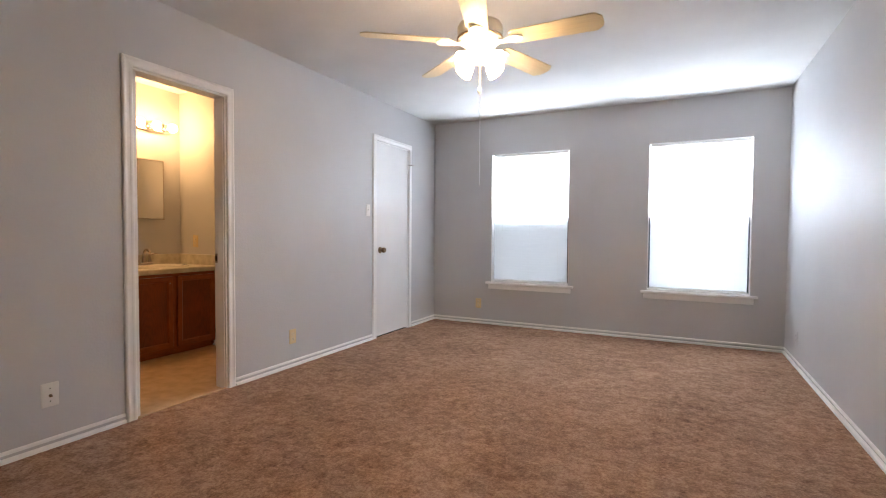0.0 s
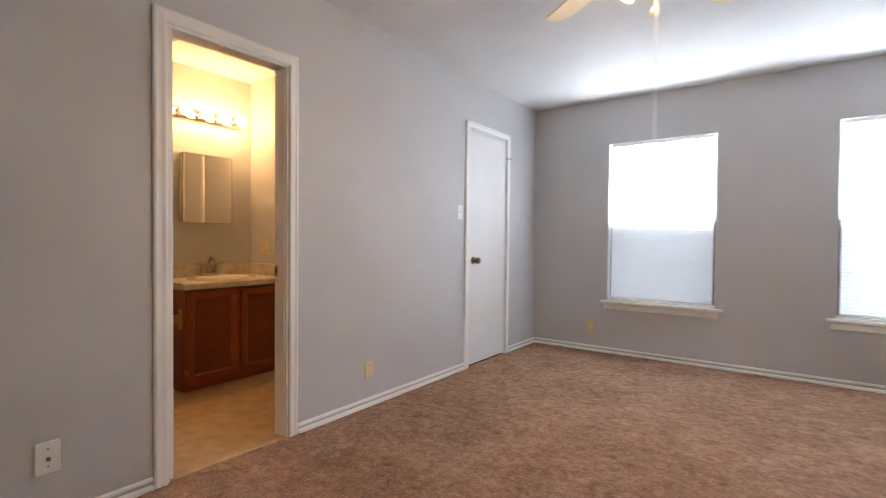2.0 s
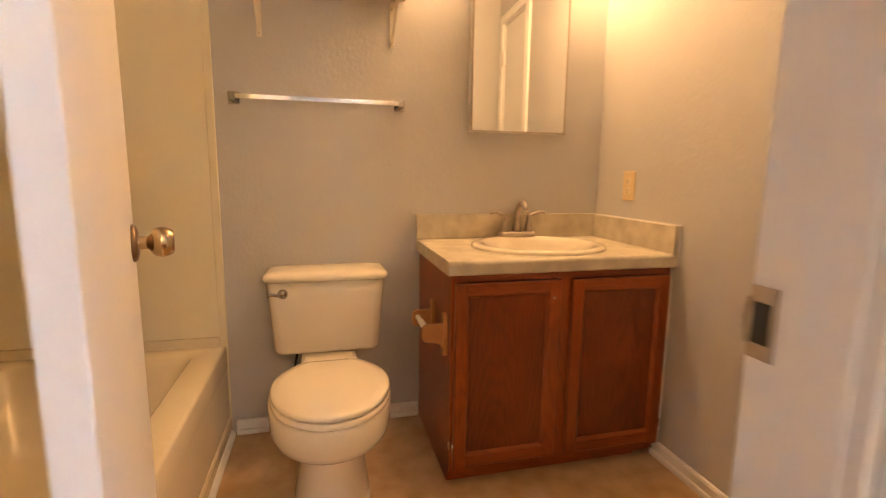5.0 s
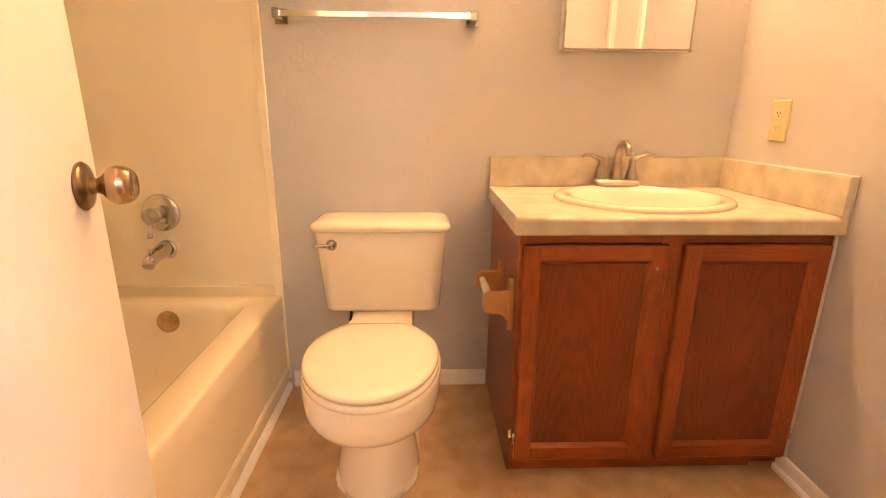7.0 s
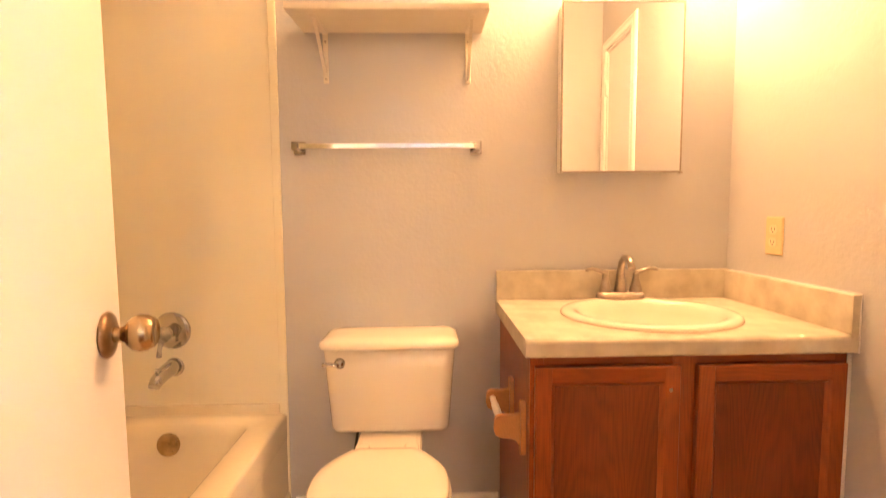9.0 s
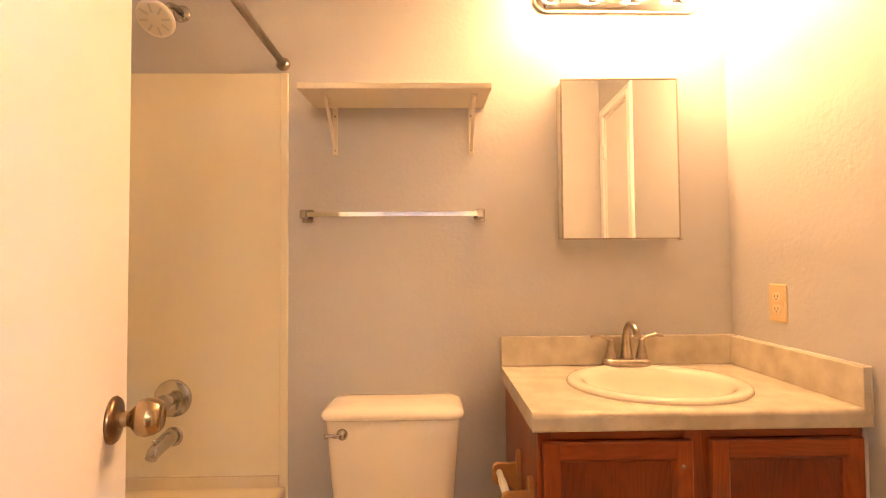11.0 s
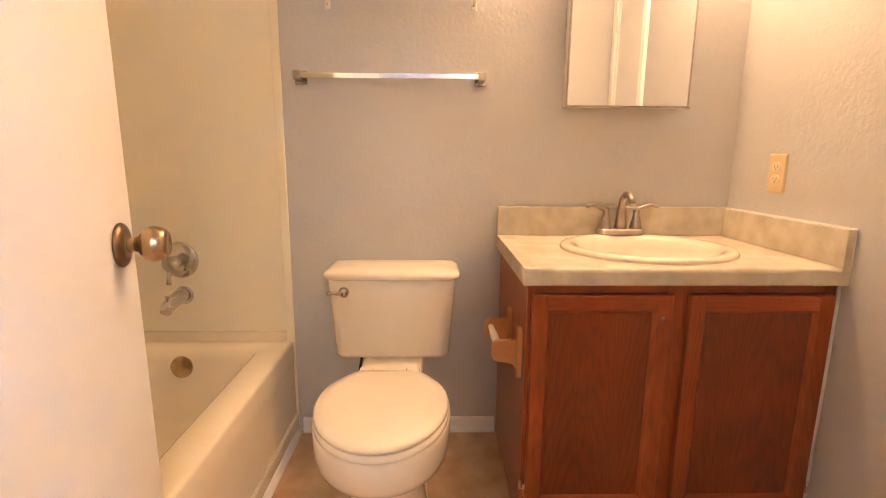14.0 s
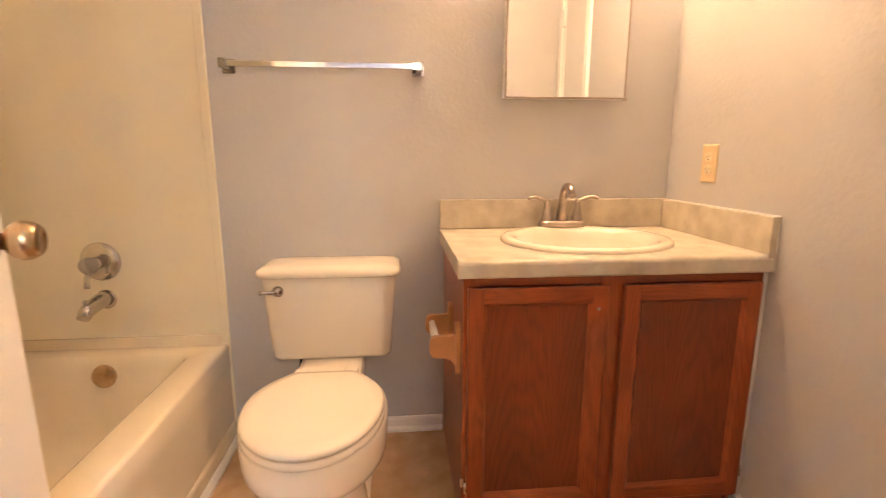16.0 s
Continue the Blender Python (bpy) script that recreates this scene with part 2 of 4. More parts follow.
def lathe(profile, n=32, m=None, bm=None):
    """Turns (radius, height) pairs about the local z axis."""
    bm = bm or bmesh.new()
    m = m or Matrix.Identity(4)
    rings = []
    for r, z in profile:
        if r < 1e-5:
            rings.append([bm.verts.new(m @ Vector((0, 0, z)))])
        else:
            rings.append([bm.verts.new(m @ Vector((r * math.cos(2 * math.pi * k / n), r * math.sin(2 * math.pi * k / n), z))) for k in range(n)])
    for a, b in zip(rings, rings[1:]):
        for k in range(n):
            q = [a[k % len(a)], a[(k + 1) % len(a)], b[(k + 1) % len(b)], b[k % len(b)]]
            q = list(dict.fromkeys(q))
            if len(q) > 2:
                bm.faces.new(q)
    for f in bm.faces:
        f.smooth = True
    return bm


def tube(pts, radius, n=12, bm=None, cap=True):
    """A round tube along points; radius is a number or one for each point."""
    bm = bm or bmesh.new()
    pts = [Vector(p) for p in pts]
    rad = radius if isinstance(radius, (list, tuple)) else [radius] * len(pts)
    rings, up = [], None
    for i, p in enumerate(pts):
        t = (pts[min(i + 1, len(pts) - 1)] - pts[max(i - 1, 0)]).normalized()
        if up is None:
            up = t.orthogonal().normalized()
        up = (up - t * up.dot(t)).normalized()
        s = t.cross(up)
        rings.append([bm.verts.new(p + rad[i] * (math.cos(2 * math.pi * k / n) * up + math.sin(2 * math.pi * k / n) * s)) for k in range(n)])
    for a, b in zip(rings, rings[1:]):
        for k in range(n):
            f = bm.faces.new((a[k], a[(k + 1) % n], b[(k + 1) % n], b[k]))
            f.smooth = True
    if cap:
        bm.faces.new(rings[0][::-1])
        bm.faces.new(rings[-1])
    return bm


def loft(rings, bm=None, cap0=True, cap1=True, smooth=True):
    """Joins closed rings of equal count with quads."""
    bm = bm or bmesh.new()
    vs = [[bm.verts.new(p) for p in r] for r in rings]
    n = len(vs[0])
    for a, b in zip(vs, vs[1:]):
        for k in range(n):
            f = bm.faces.new((a[k], a[(k + 1) % n], b[(k + 1) % n], b[k]))
            f.smooth = smooth
    if cap0:
        bm.faces.new(vs[0][::-1])
    if cap1:
        bm.faces.new(vs[-1])
    return bm


def rrect(cx, cy, hx, hy, r, z, n=6):
    """A rounded rectangle as a ring of points at height z."""
    r = min(r, hx, hy)
    out = []
    for sx, sy, a0 in ((1, 1, 0), (-1, 1, 90), (-1, -1, 180), (1, -1, 270)):
        for k in range(n + 1):
            a = radians(a0 + 90 * k / n)
            out.append((cx + sx * (hx - r) + r * math.cos(a), cy + sy * (hy - r) + r * math.sin(a), z))
    return out


def mesh_of(name, bm, material):
    me = bpy.data.meshes.new(name)
    bmesh.ops.recalc_face_normals(bm, faces=bm.faces[:])
    bm.to_mesh(me)
    bm.free()
    me.materials.append(material)
    return me


def part(name, bm, material, parent, label="", m=None):
    ob = new(name, mesh_of(name, bm, material))
    ob.parent = parent
    if m is not None:
        ob.matrix_basis = m
    return tagged(ob, label)


def thing(name, label, category, at=(0, 0, 0), rz=0.0, group="", kind=""):
    ob = new(name)
    ob.empty_display_size = 0.1
    ob.matrix_basis = pose(*at, 0, 0, rz)
    return tagged(ob, label, category, group, kind)


def setting(name, bm, material, label, category):
    ob = new(name, mesh_of(name, bm, material))
    return tagged(ob, label, category, "", "structure")


def rings_wall(u0, u1, z0, z1, holes):
    """Splits a wall's face into rectangles that leave the holes (ua, ub, za, zb) free."""
    us = sorted({u0, u1, *[h[0] for h in holes], *[h[1] for h in holes]})
    out = []
    for a, b in zip(us, us[1:]):
        hs = sorted([h for h in holes if h[0] < (a + b) / 2 < h[1]], key=lambda h: h[2])
        z = z0
        for h in hs:
            if h[2] > z:
                out.append((a, b, z, h[2]))
            z = h[3]
        if z < z1:
            out.append((a, b, z, z1))
    return out


# ---- structure ----
XL, XR, YS, ZC, T, TW = -2.893, 0.770, -0.40, 2.44, 0.12, 0.105
XB, YB0, YB1 = -4.569, 1.07, 3.365
BD = (1.931, 2.552, 2.008)      # bathroom door opening: y0, y1, height
CD = (4.330, 4.976, 2.022)     # closet door opening
ND = (-3.508, -3.098, 2.045)     # narrow closet door in the bathroom

setting("wall_west", boxes(*[(XL - TW, XL, a, b, c, d) for a, b, c, d in rings_wall(YS - T, YW + T, 0, ZC, [(BD[0], BD[1], 0, BD[2]), (CD[0], CD[1], 0, CD[2])])]), PAINT, "grey painted bedroom wall with two doorways", "wall")
setting("wall_north", boxes(*[(a, b, YW, YW + T, c, d) for a, b, c, d in rings_wall(XL, XR, 0, ZC, [(a, b, WIN_Z0, WIN_Z1) for a, b in WINDOWS])]), PAINT, "grey painted wall with two windows", "wall")
setting("wall_east", boxes((XR, XR + T, YS - T, YW + T, 0, ZC)), PAINT, "plain grey painted wall with a soft sheen", "wall")
setting("wall_south", boxes((XL, XR, YS - T, YS, 0, ZC)), PAINT, "plain grey painted wall", "wall")
setting("ceiling_bedroom", boxes((XL - TW, XR + T, YS - T, YW + T, ZC, ZC + 0.1)), CEIL, "white textured bedroom ceiling", "ceiling")
setting("wall_bath_west", boxes((XB - T, XB, YB0 - T, YB1 + T, 0, ZC)), PAINT, "grey painted bathroom wall behind toilet and vanity", "wall")
setting("wall_bath_north", boxes(*[(a, b, YB1, YB1 + T, c, d) for a, b, c, d in rings_wall(XB, XL - TW, 0, ZC, [(ND[0], ND[1], 0, ND[2])])]), PAINT, "grey painted bathroom wall beside the vanity", "wall")
setting("wall_bath_south", boxes((XB, XL - TW, YB0 - T, YB0, 0, ZC)), PAINT, "grey painted wall behind the bathtub", "wall")
setting("ceiling_bathroom", boxes((XB - T, XL - TW, YB0 - T, YB1 + T, ZC, ZC + 0.1)), BATHCEIL, "white bathroom ceiling", "ceiling")
setting("floor_bathroom", boxes((XB, XL - 0.012, YB0, YB1, -0.05, 0.0)), VINYL, "tan sheet vinyl bathroom floor", "floor")


def carpet():
    bm = bmesh.new()
    nx, ny = 150, 240
    x0, x1, y0, y1 = XL - 0.012, XR, YS, YW
    vs = []
    for j in range(ny + 1):
        for i in range(nx + 1):
            x, y = x0 + (x1 - x0) * i / nx, y0 + (y1 - y0) * j / ny
            z = 0.003 * noise.noise((x * 9, y * 9, 1.0)) + 0.003 * noise.noise((x * 31, y * 31, 4.0))
            vs.append(bm.verts.new((x, y, z)))
    for j in range(ny):
        for i in range(nx):
            k = j * (nx + 1) + i
            f = bm.faces.new((vs[k], vs[k + 1], vs[k + nx + 2], vs[k + nx + 1]))
            f.smooth = True
    return bm


setting("floor_bedroom_carpet", carpet(), CARPET, "brown mottled cut pile carpet", "carpet")
setting("subfloor", boxes((XL - TW, XR + T, YS - T, YW + T, -0.10, -0.052)), VINYL, "plain floor slab under the carpet", "floor")


def molding(length, profile):
    """A strip along local x with a (depth, height) profile; depth towards -y."""
    return loft([[(x, -d, h) for d, h in profile] for x in (0, length)], smooth=False)


BASEP = ((0, 0), (0.018, 0), (0.018, 0.012), (0.014, 0.0185), (0.010, 0.020), (0.010, 0.038), (0.012, 0.040), (0.012, 0.048), (0.008, 0.056), (0, 0.057))


SHOE = ((0, 0), (0.019, 0), (0.019, 0.010), (0.017, 0.016), (0.012, 0.0195), (0, 0.020))
CAP = ((0, 0.0365), (0.008, 0.0365), (0.0095, 0.039), (0.0095, 0.048), (0.006, 0.0535), (0, 0.0545))


def baseboard(x0, y0, x1, y1):
    """A shoe strip and a cap strip with the painted wall between, the room to the right of the run."""
    length, a = math.hypot(x1 - x0, y1 - y0), math.degrees(math.atan2(y1 - y0, x1 - x0))
    run = thing("baseboard", "white two-strip baseboard with a grey painted gap", "baseboard", (x0, y0, 0), a, "", "structure")
    part("shoe_strip", molding(length, SHOE), TRIM, run)
    part("cap_strip", molding(length, CAP), TRIM, run)


def bath_baseboard(x0, y0, x1, y1):
    length, a = math.hypot(x1 - x0, y1 - y0), math.degrees(math.atan2(y1 - y0, x1 - x0))
    ob = setting("baseboard", molding(length, BASEP), TRIM, "white painted bathroom baseboard", "baseboard")
    ob.matrix_basis = pose(x0, y0, 0, 0, 0, a)


CW = 0.058
baseboard(XL, YS, XL, BD[0] - CW - 0.003)
baseboard(XL, BD[1] + CW + 0.003, XL, CD[0] - CW - 0.003)
baseboard(XL, CD[1] + CW + 0.003, XL, YW)
baseboard(XL, YW, XR, YW)
baseboard(XR, YW, XR, YS)
baseboard(XR, YS, XL, YS)
bath_baseboard(XB, 1.83, XB, 2.555)
bath_baseboard(-4.08, YB1, ND[0] - CW - 0.003, YB1)

CASP = ((0, 0), (0.012, 0), (0.015, 0.003), (0.016, 0.008), (0.0155, 0.016), (0.0135, 0.022), (0.013, 0.030), (0.0135, 0.037), (0.0155, 0.043), (0.0155, 0.049), (0.012, 0.055), (0.007, CW), (0, CW))


def casing(parent, w, h, m):
    """Three mitred casing strips round an opening of w by h, in the local xz plane, facing -y."""
    for name, a, b, nrm in (("casing_side", (0, 0), (0, h), (-1, 0)), ("casing_head", (0, h), (w, h), (0, 1)), ("casing_side", (w, h), (w, 0), (1, 0))):
        rings = []
        for end, (px, pz) in enumerate((a, b)):
            ring = []
            for d, o in CASP:
                x, z = px + nrm[0] * o, pz + nrm[1] * o
                if pz == h:
                    if name == "casing_head":
                        x += (-o if px == 0 else o)
                    else:
                        z += o
                ring.append((x, -d, z))
            rings.append(ring)
        part(name, loft(rings, smooth=False), TRIM, parent, "", m)


def jamb(parent, w, h, depth, m, stop=True):
    t = 0.012
    ts = 0.033 if stop else t
    part("jamb", boxes((-t * 0, t, 0.001, depth - 0.001, 0, h)), TRIM, parent, "", m)
    part("jamb", boxes((w - t, w, 0.001, depth - 0.001, 0, h)), TRIM, parent, "", m)
    part("head_jamb", boxes((t, w - t, 0.001, depth - 0.001, h - t, h)), TRIM, parent, "", m)
    if stop:
        part("door_stop", boxes((t, ts, 0.014, 0.062, 0, h - t), bevel=0.002), TRIM, parent, "", m)
        part("door_stop", boxes((w - t - 0.005, w - t, 0.014, 0.062, 0, h - t), bevel=0.002), TRIM, parent, "", m)


def knob_parts(parent, at, direction, metal=BRASS):
    """A round door knob: rose, neck and ball, pointing along direction from at."""
    m = Matrix.Translation(at) @ Vector(direction).to_track_quat("Z", "Y").to_matrix().to_4x4()
    rose = part("rose", lathe([(0, 0), (0.033, 0), (0.034, 0.003), (0.031, 0.007), (0.022, 0.010), (0.016, 0.011), (0, 0.011)], m=m), DKBRASS, parent, "dark worn metal rose")
    part("knob", lathe([(0.012, 0.008), (0.011, 0.020), (0.013, 0.025), (0.019, 0.029), (0.025, 0.035), (0.0275, 0.044), (0.026, 0.054), (0.022, 0.062), (0.018, 0.065), (0.016, 0.063), (0, 0.063)], m=m), metal, rose, "worn antique nickel knob")


# Bathroom doorway, with its open door.
door_1 = thing("door_1", "white cased bathroom doorway", "doorway", (XL, BD[0], 0), 90, "", "structure")
casing(door_1, BD[1] - BD[0], BD[2], pose(0, -0.0005, 0))
jamb(door_1, BD[1] - BD[0], BD[2], TW, pose(0, 0, 0))
casing(door_1, BD[1] - BD[0] + 0.012, BD[2] + 0.006, pose(BD[1] - BD[0] + 0.006, TW + 0.0005, 0, 0, 0, 180))
sx = BD[1] - BD[0] - 0.012
sp1 = part("strike_plate", boxes((sx - 0.0018, sx, 0.078, 0.1035, 0.868, 0.932), bevel=0.0006), NICKEL, door_1, "tarnished metal strike plate")
part("strike_lip", tube([(sx - 0.001, 0.1035, 0.880), (sx + 0.002, 0.109, 0.888), (sx + 0.003, 0.111, 0.900), (sx + 0.002, 0.109, 0.912), (sx - 0.001, 0.1035, 0.920)], 0.0022, 8), NICKEL, sp1)
part("strike_hole", boxes((sx - 0.0026, sx - 0.0019, 0.083, 0.099, 0.882, 0.918)), SLOT, sp1)
part("threshold", boxes((0.012, BD[1] - BD[0] - 0.012, 0.0, 0.02, -0.004, 0.006), bevel=0.002), VINYL, door_1)

leaf = thing("bathroom_door", "white flat bathroom door standing open against the tub", "door", (-3.082, 1.961, 0.012), 195.4, "", "structure")
part("panel", boxes((0, 0.60, -0.034, 0.0, 0, 1.965), bevel=0.002), DOORP, leaf)
knob_parts(leaf, (0.54, -0.034, 0.884), (0, -1, 0))
knob_parts(leaf, (0.54, 0.0, 0.884), (0, 1, 0))

# Closet door, closed, flush with its casing.
door_2 = thing("door_2", "white flat closet door, closed, with worn knob", "door", (XL, CD[0], 0), 90, "", "structure")
casing(door_2, CD[1] - CD[0], CD[2], pose(0, -0.0005, 0))
jamb(door_2, CD[1] - CD[0], CD[2], TW, pose(0, 0, 0), False)
part("panel", boxes((0.015, CD[1] - CD[0] - 0.015, 0.004, 0.039, 0.014, CD[2] - 0.015), bevel=0.002), DOORP, door_2)
part("closet_back", boxes((0.012, CD[1] - CD[0] - 0.012, 0.085, 0.11, 0, CD[2] - 0.012)), SLOT, door_2)
knob_parts(door_2, (0.085, 0.004, 0.905), (0, -1, 0), DKBRASS)
for hz in (0.30, 1.80):
    hb = part("hinge", boxes((CD[1] - CD[0] - 0.034, CD[1] - CD[0] - 0.002, -0.0015, 0.003, hz - 0.044, hz + 0.044), bevel=0.0008), TRIM, door_2, "paint-covered hinge")
    part("hinge_barrel", tube([(CD[1] - CD[0] - 0.012, -0.006, hz - 0.046), (CD[1] - CD[0] - 0.012, -0.006, hz + 0.046)], 0.006, 10), TRIM, hb)
part("hinge_pin_stop", tube([(CD[1] - CD[0] - 0.012, -0.010, 1.85), (CD[1] - CD[0] + 0.02, -0.030, 1.852), (CD[1] - CD[0] + 0.055, -0.045, 1.85)], 0.0035, 8), NICKEL, door_2, "bent metal hinge-pin door stop")

# Narrow closed door beside the bathroom vanity, seen in the mirror.
door_3 = thing("door_3", "white narrow closed linen closet door", "door", (ND[0], YB1, 0), 0, "", "structure")
casing(door_3, ND[1] - ND[0], ND[2], pose(0, -0.0005, 0))
jamb(door_3, ND[1] - ND[0], ND[2], T, pose(0, 0, 0), False)
part("hinge", boxes((ND[1] - ND[0] - 0.030, ND[1] - ND[0] + 0.006, -0.014, 0.003, 1.77, 1.86), bevel=0.001), TRIM, door_3, "paint-covered hinge")
part("panel", boxes((0.015, ND[1] - ND[0] - 0.015, 0.006, 0.040, 0.012, ND[2] - 0.015), bevel=0.002), DOORP, door_3)
part("closet_back", boxes((0.012, ND[1] - ND[0] - 0.012, 0.085, 0.11, 0, ND[2] - 0.012)), SLOT, door_3)

# Windows with sills, sashes, and lowered blinds.


def screen_material(dense):
    m = bpy.data.materials.new("grey_insect_screen")
    m.use_nodes = True
    nt = m.node_tree
    tr = nt.nodes.new("ShaderNodeBsdfTransparent")
    mx = nt.nodes.new("ShaderNodeMixShader")
    mx.inputs["Fac"].default_value = dense
    b = nt.nodes["Principled BSDF"]
    b.inputs["Base Color"].default_value = (0.10, 0.10, 0.11, 1)
    nt.links.new(tr.outputs[0], mx.inputs[1])
    nt.links.new(b.outputs[0], mx.inputs[2])
    nt.links.new(mx.outputs[0], nt.nodes["Material Output"].inputs["Surface"])
    return m


SCREENS = (screen_material(0.825), screen_material(0.74))


def window(k, x0, x1):
    w, h = x1 - x0, WIN_Z1 - WIN_Z0
    win = thing(f"window_{k}", "double-hung window with white sill and apron", "window", (x0, YW, WIN_Z0), 0, "", "structure")
    part("window_sill", boxes((-0.055, w + 0.06, -0.055, -0.0005, -0.028, -0.004), bevel=0.005), TRIM, win)
    part("sill_board", boxes((0.0, w, -0.0004, 0.085, -0.004, 0.012), bevel=0.001), TRIM, win)
    part("apron", loft([[(x, -d, z) for d, z in ((0, -0.088), (0.010, -0.088), (0.013, -0.078), (0.013, -0.040), (0.020, -0.0285), (0, -0.0285))] for x in (-0.03, w + 0.03)], smooth=False), TRIM, win)
    part("reveal", boxes((0, 0.004, 0.001, 0.085, 0.012, h - 0.004)), TRIM, win)
    part("reveal", boxes((w - 0.004, w, 0.001, 0.085, 0.012, h - 0.004)), TRIM, win)
    part("reveal", boxes((0.0, w, 0.001, 0.085, h - 0.004, h)), TRIM, win)
    f = 0.035
    frame_rows = [(0, f, 0.086, 0.118, 0, h), (w - f, w, 0.086, 0.118, 0, h), (f, w - f, 0.086, 0.118, 0, f), (f, w - f, 0.086, 0.118, h - f, h)]
    part("window_frame", boxes(*frame_rows, bevel=0.002), ALU, win)
    mid = 0.745
    part("meeting_rail", boxes((f, w - f, 0.087, 0.112, mid - 0.02, mid + 0.02), bevel=0.002), ALU, win)
    for name, za, zb, yy in (("lower_pane", f, mid - 0.02, 0.098), ("upper_pane", mid + 0.02, h - f, 0.106)):
        p = part(name, boxes((f, w - f, yy, yy + 0.004, za, zb)), GLASS, win)
        p.visible_shadow = False
    for xa, xb in ((0.0045, 0.031), (w - 0.031, w - 0.0045)):
        part("screen_channel", boxes((xa, xb, 0.080, 0.0855, 0.013, mid)), BRONZE, win, "dark metal screen channel")
    part("insect_screen", boxes((f, w - f, 0.114, 0.1145, f, mid + 0.01)), SCREENS[k - 1], win, "grey insect screen over the lower sash")


def blind(x0, x1, group):
    w, h = x1 - x0 - 0.044, WIN_Z1 - WIN_Z0
    b = thing("window_blind", "lowered white mini blind, slats nearly closed", "blind", (x0 + 0.022, YW + 0.04, WIN_Z0), 0, group)
    part("head_rail", boxes((0, w, -0.016, 0.018, h - 0.034, h - 0.006), bevel=0.002), TRIM, b)
    part("bottom_rail", boxes((0, w, -0.012, 0.012, 0.016, 0.030), bevel=0.003), TRIM, b)
    bm = bmesh.new()
    tilt = radians(69)
    n = 5
    rows = []
    for i in range(n):
        u = -0.0165 + 0.033 * i / (n - 1)
        c = 0.0022 * (1 - (u / 0.0165) ** 2)
        rows.append((u * math.cos(tilt) - c * math.sin(tilt), -u * math.sin(tilt) + c * math.cos(tilt)))
    vs = [[bm.verts.new((x, y, z)) for y, z in rows] for x in (0, w)]
    for i in range(n - 1):
        bm.faces.new((vs[0][i], vs[1][i], vs[1][i + 1], vs[0][i + 1])).smooth = True
    me = mesh_of("slat", bm, SLAT)
    z = 0.045
    while z < h - 0.045:
        s = new("slat", me)
        s.parent = b
        s.matrix_basis = pose(0, 0, z, 0, 0, 0)
        z += 0.029
    for fx in (0.12, 0.5, 0.88):
        part("ladder_cord", tube([(w * fx, -0.013, 0.03), (w * fx, -0.013, h - 0.03)], 0.0009, 6), PLAST_W, b)
    part("tilt_wand", tube([(0.06, -0.022, h - 0.04), (0.058, -0.024, 0.72)], 0.004, 8), ACRYL, b, "clear plastic tilt wand")


for k, (x0, x1) in enumerate(WINDOWS):
    window(k + 1, x0, x1)
    blind(x0, x1, "bedroom window blinds")

# ---- bathroom things ----


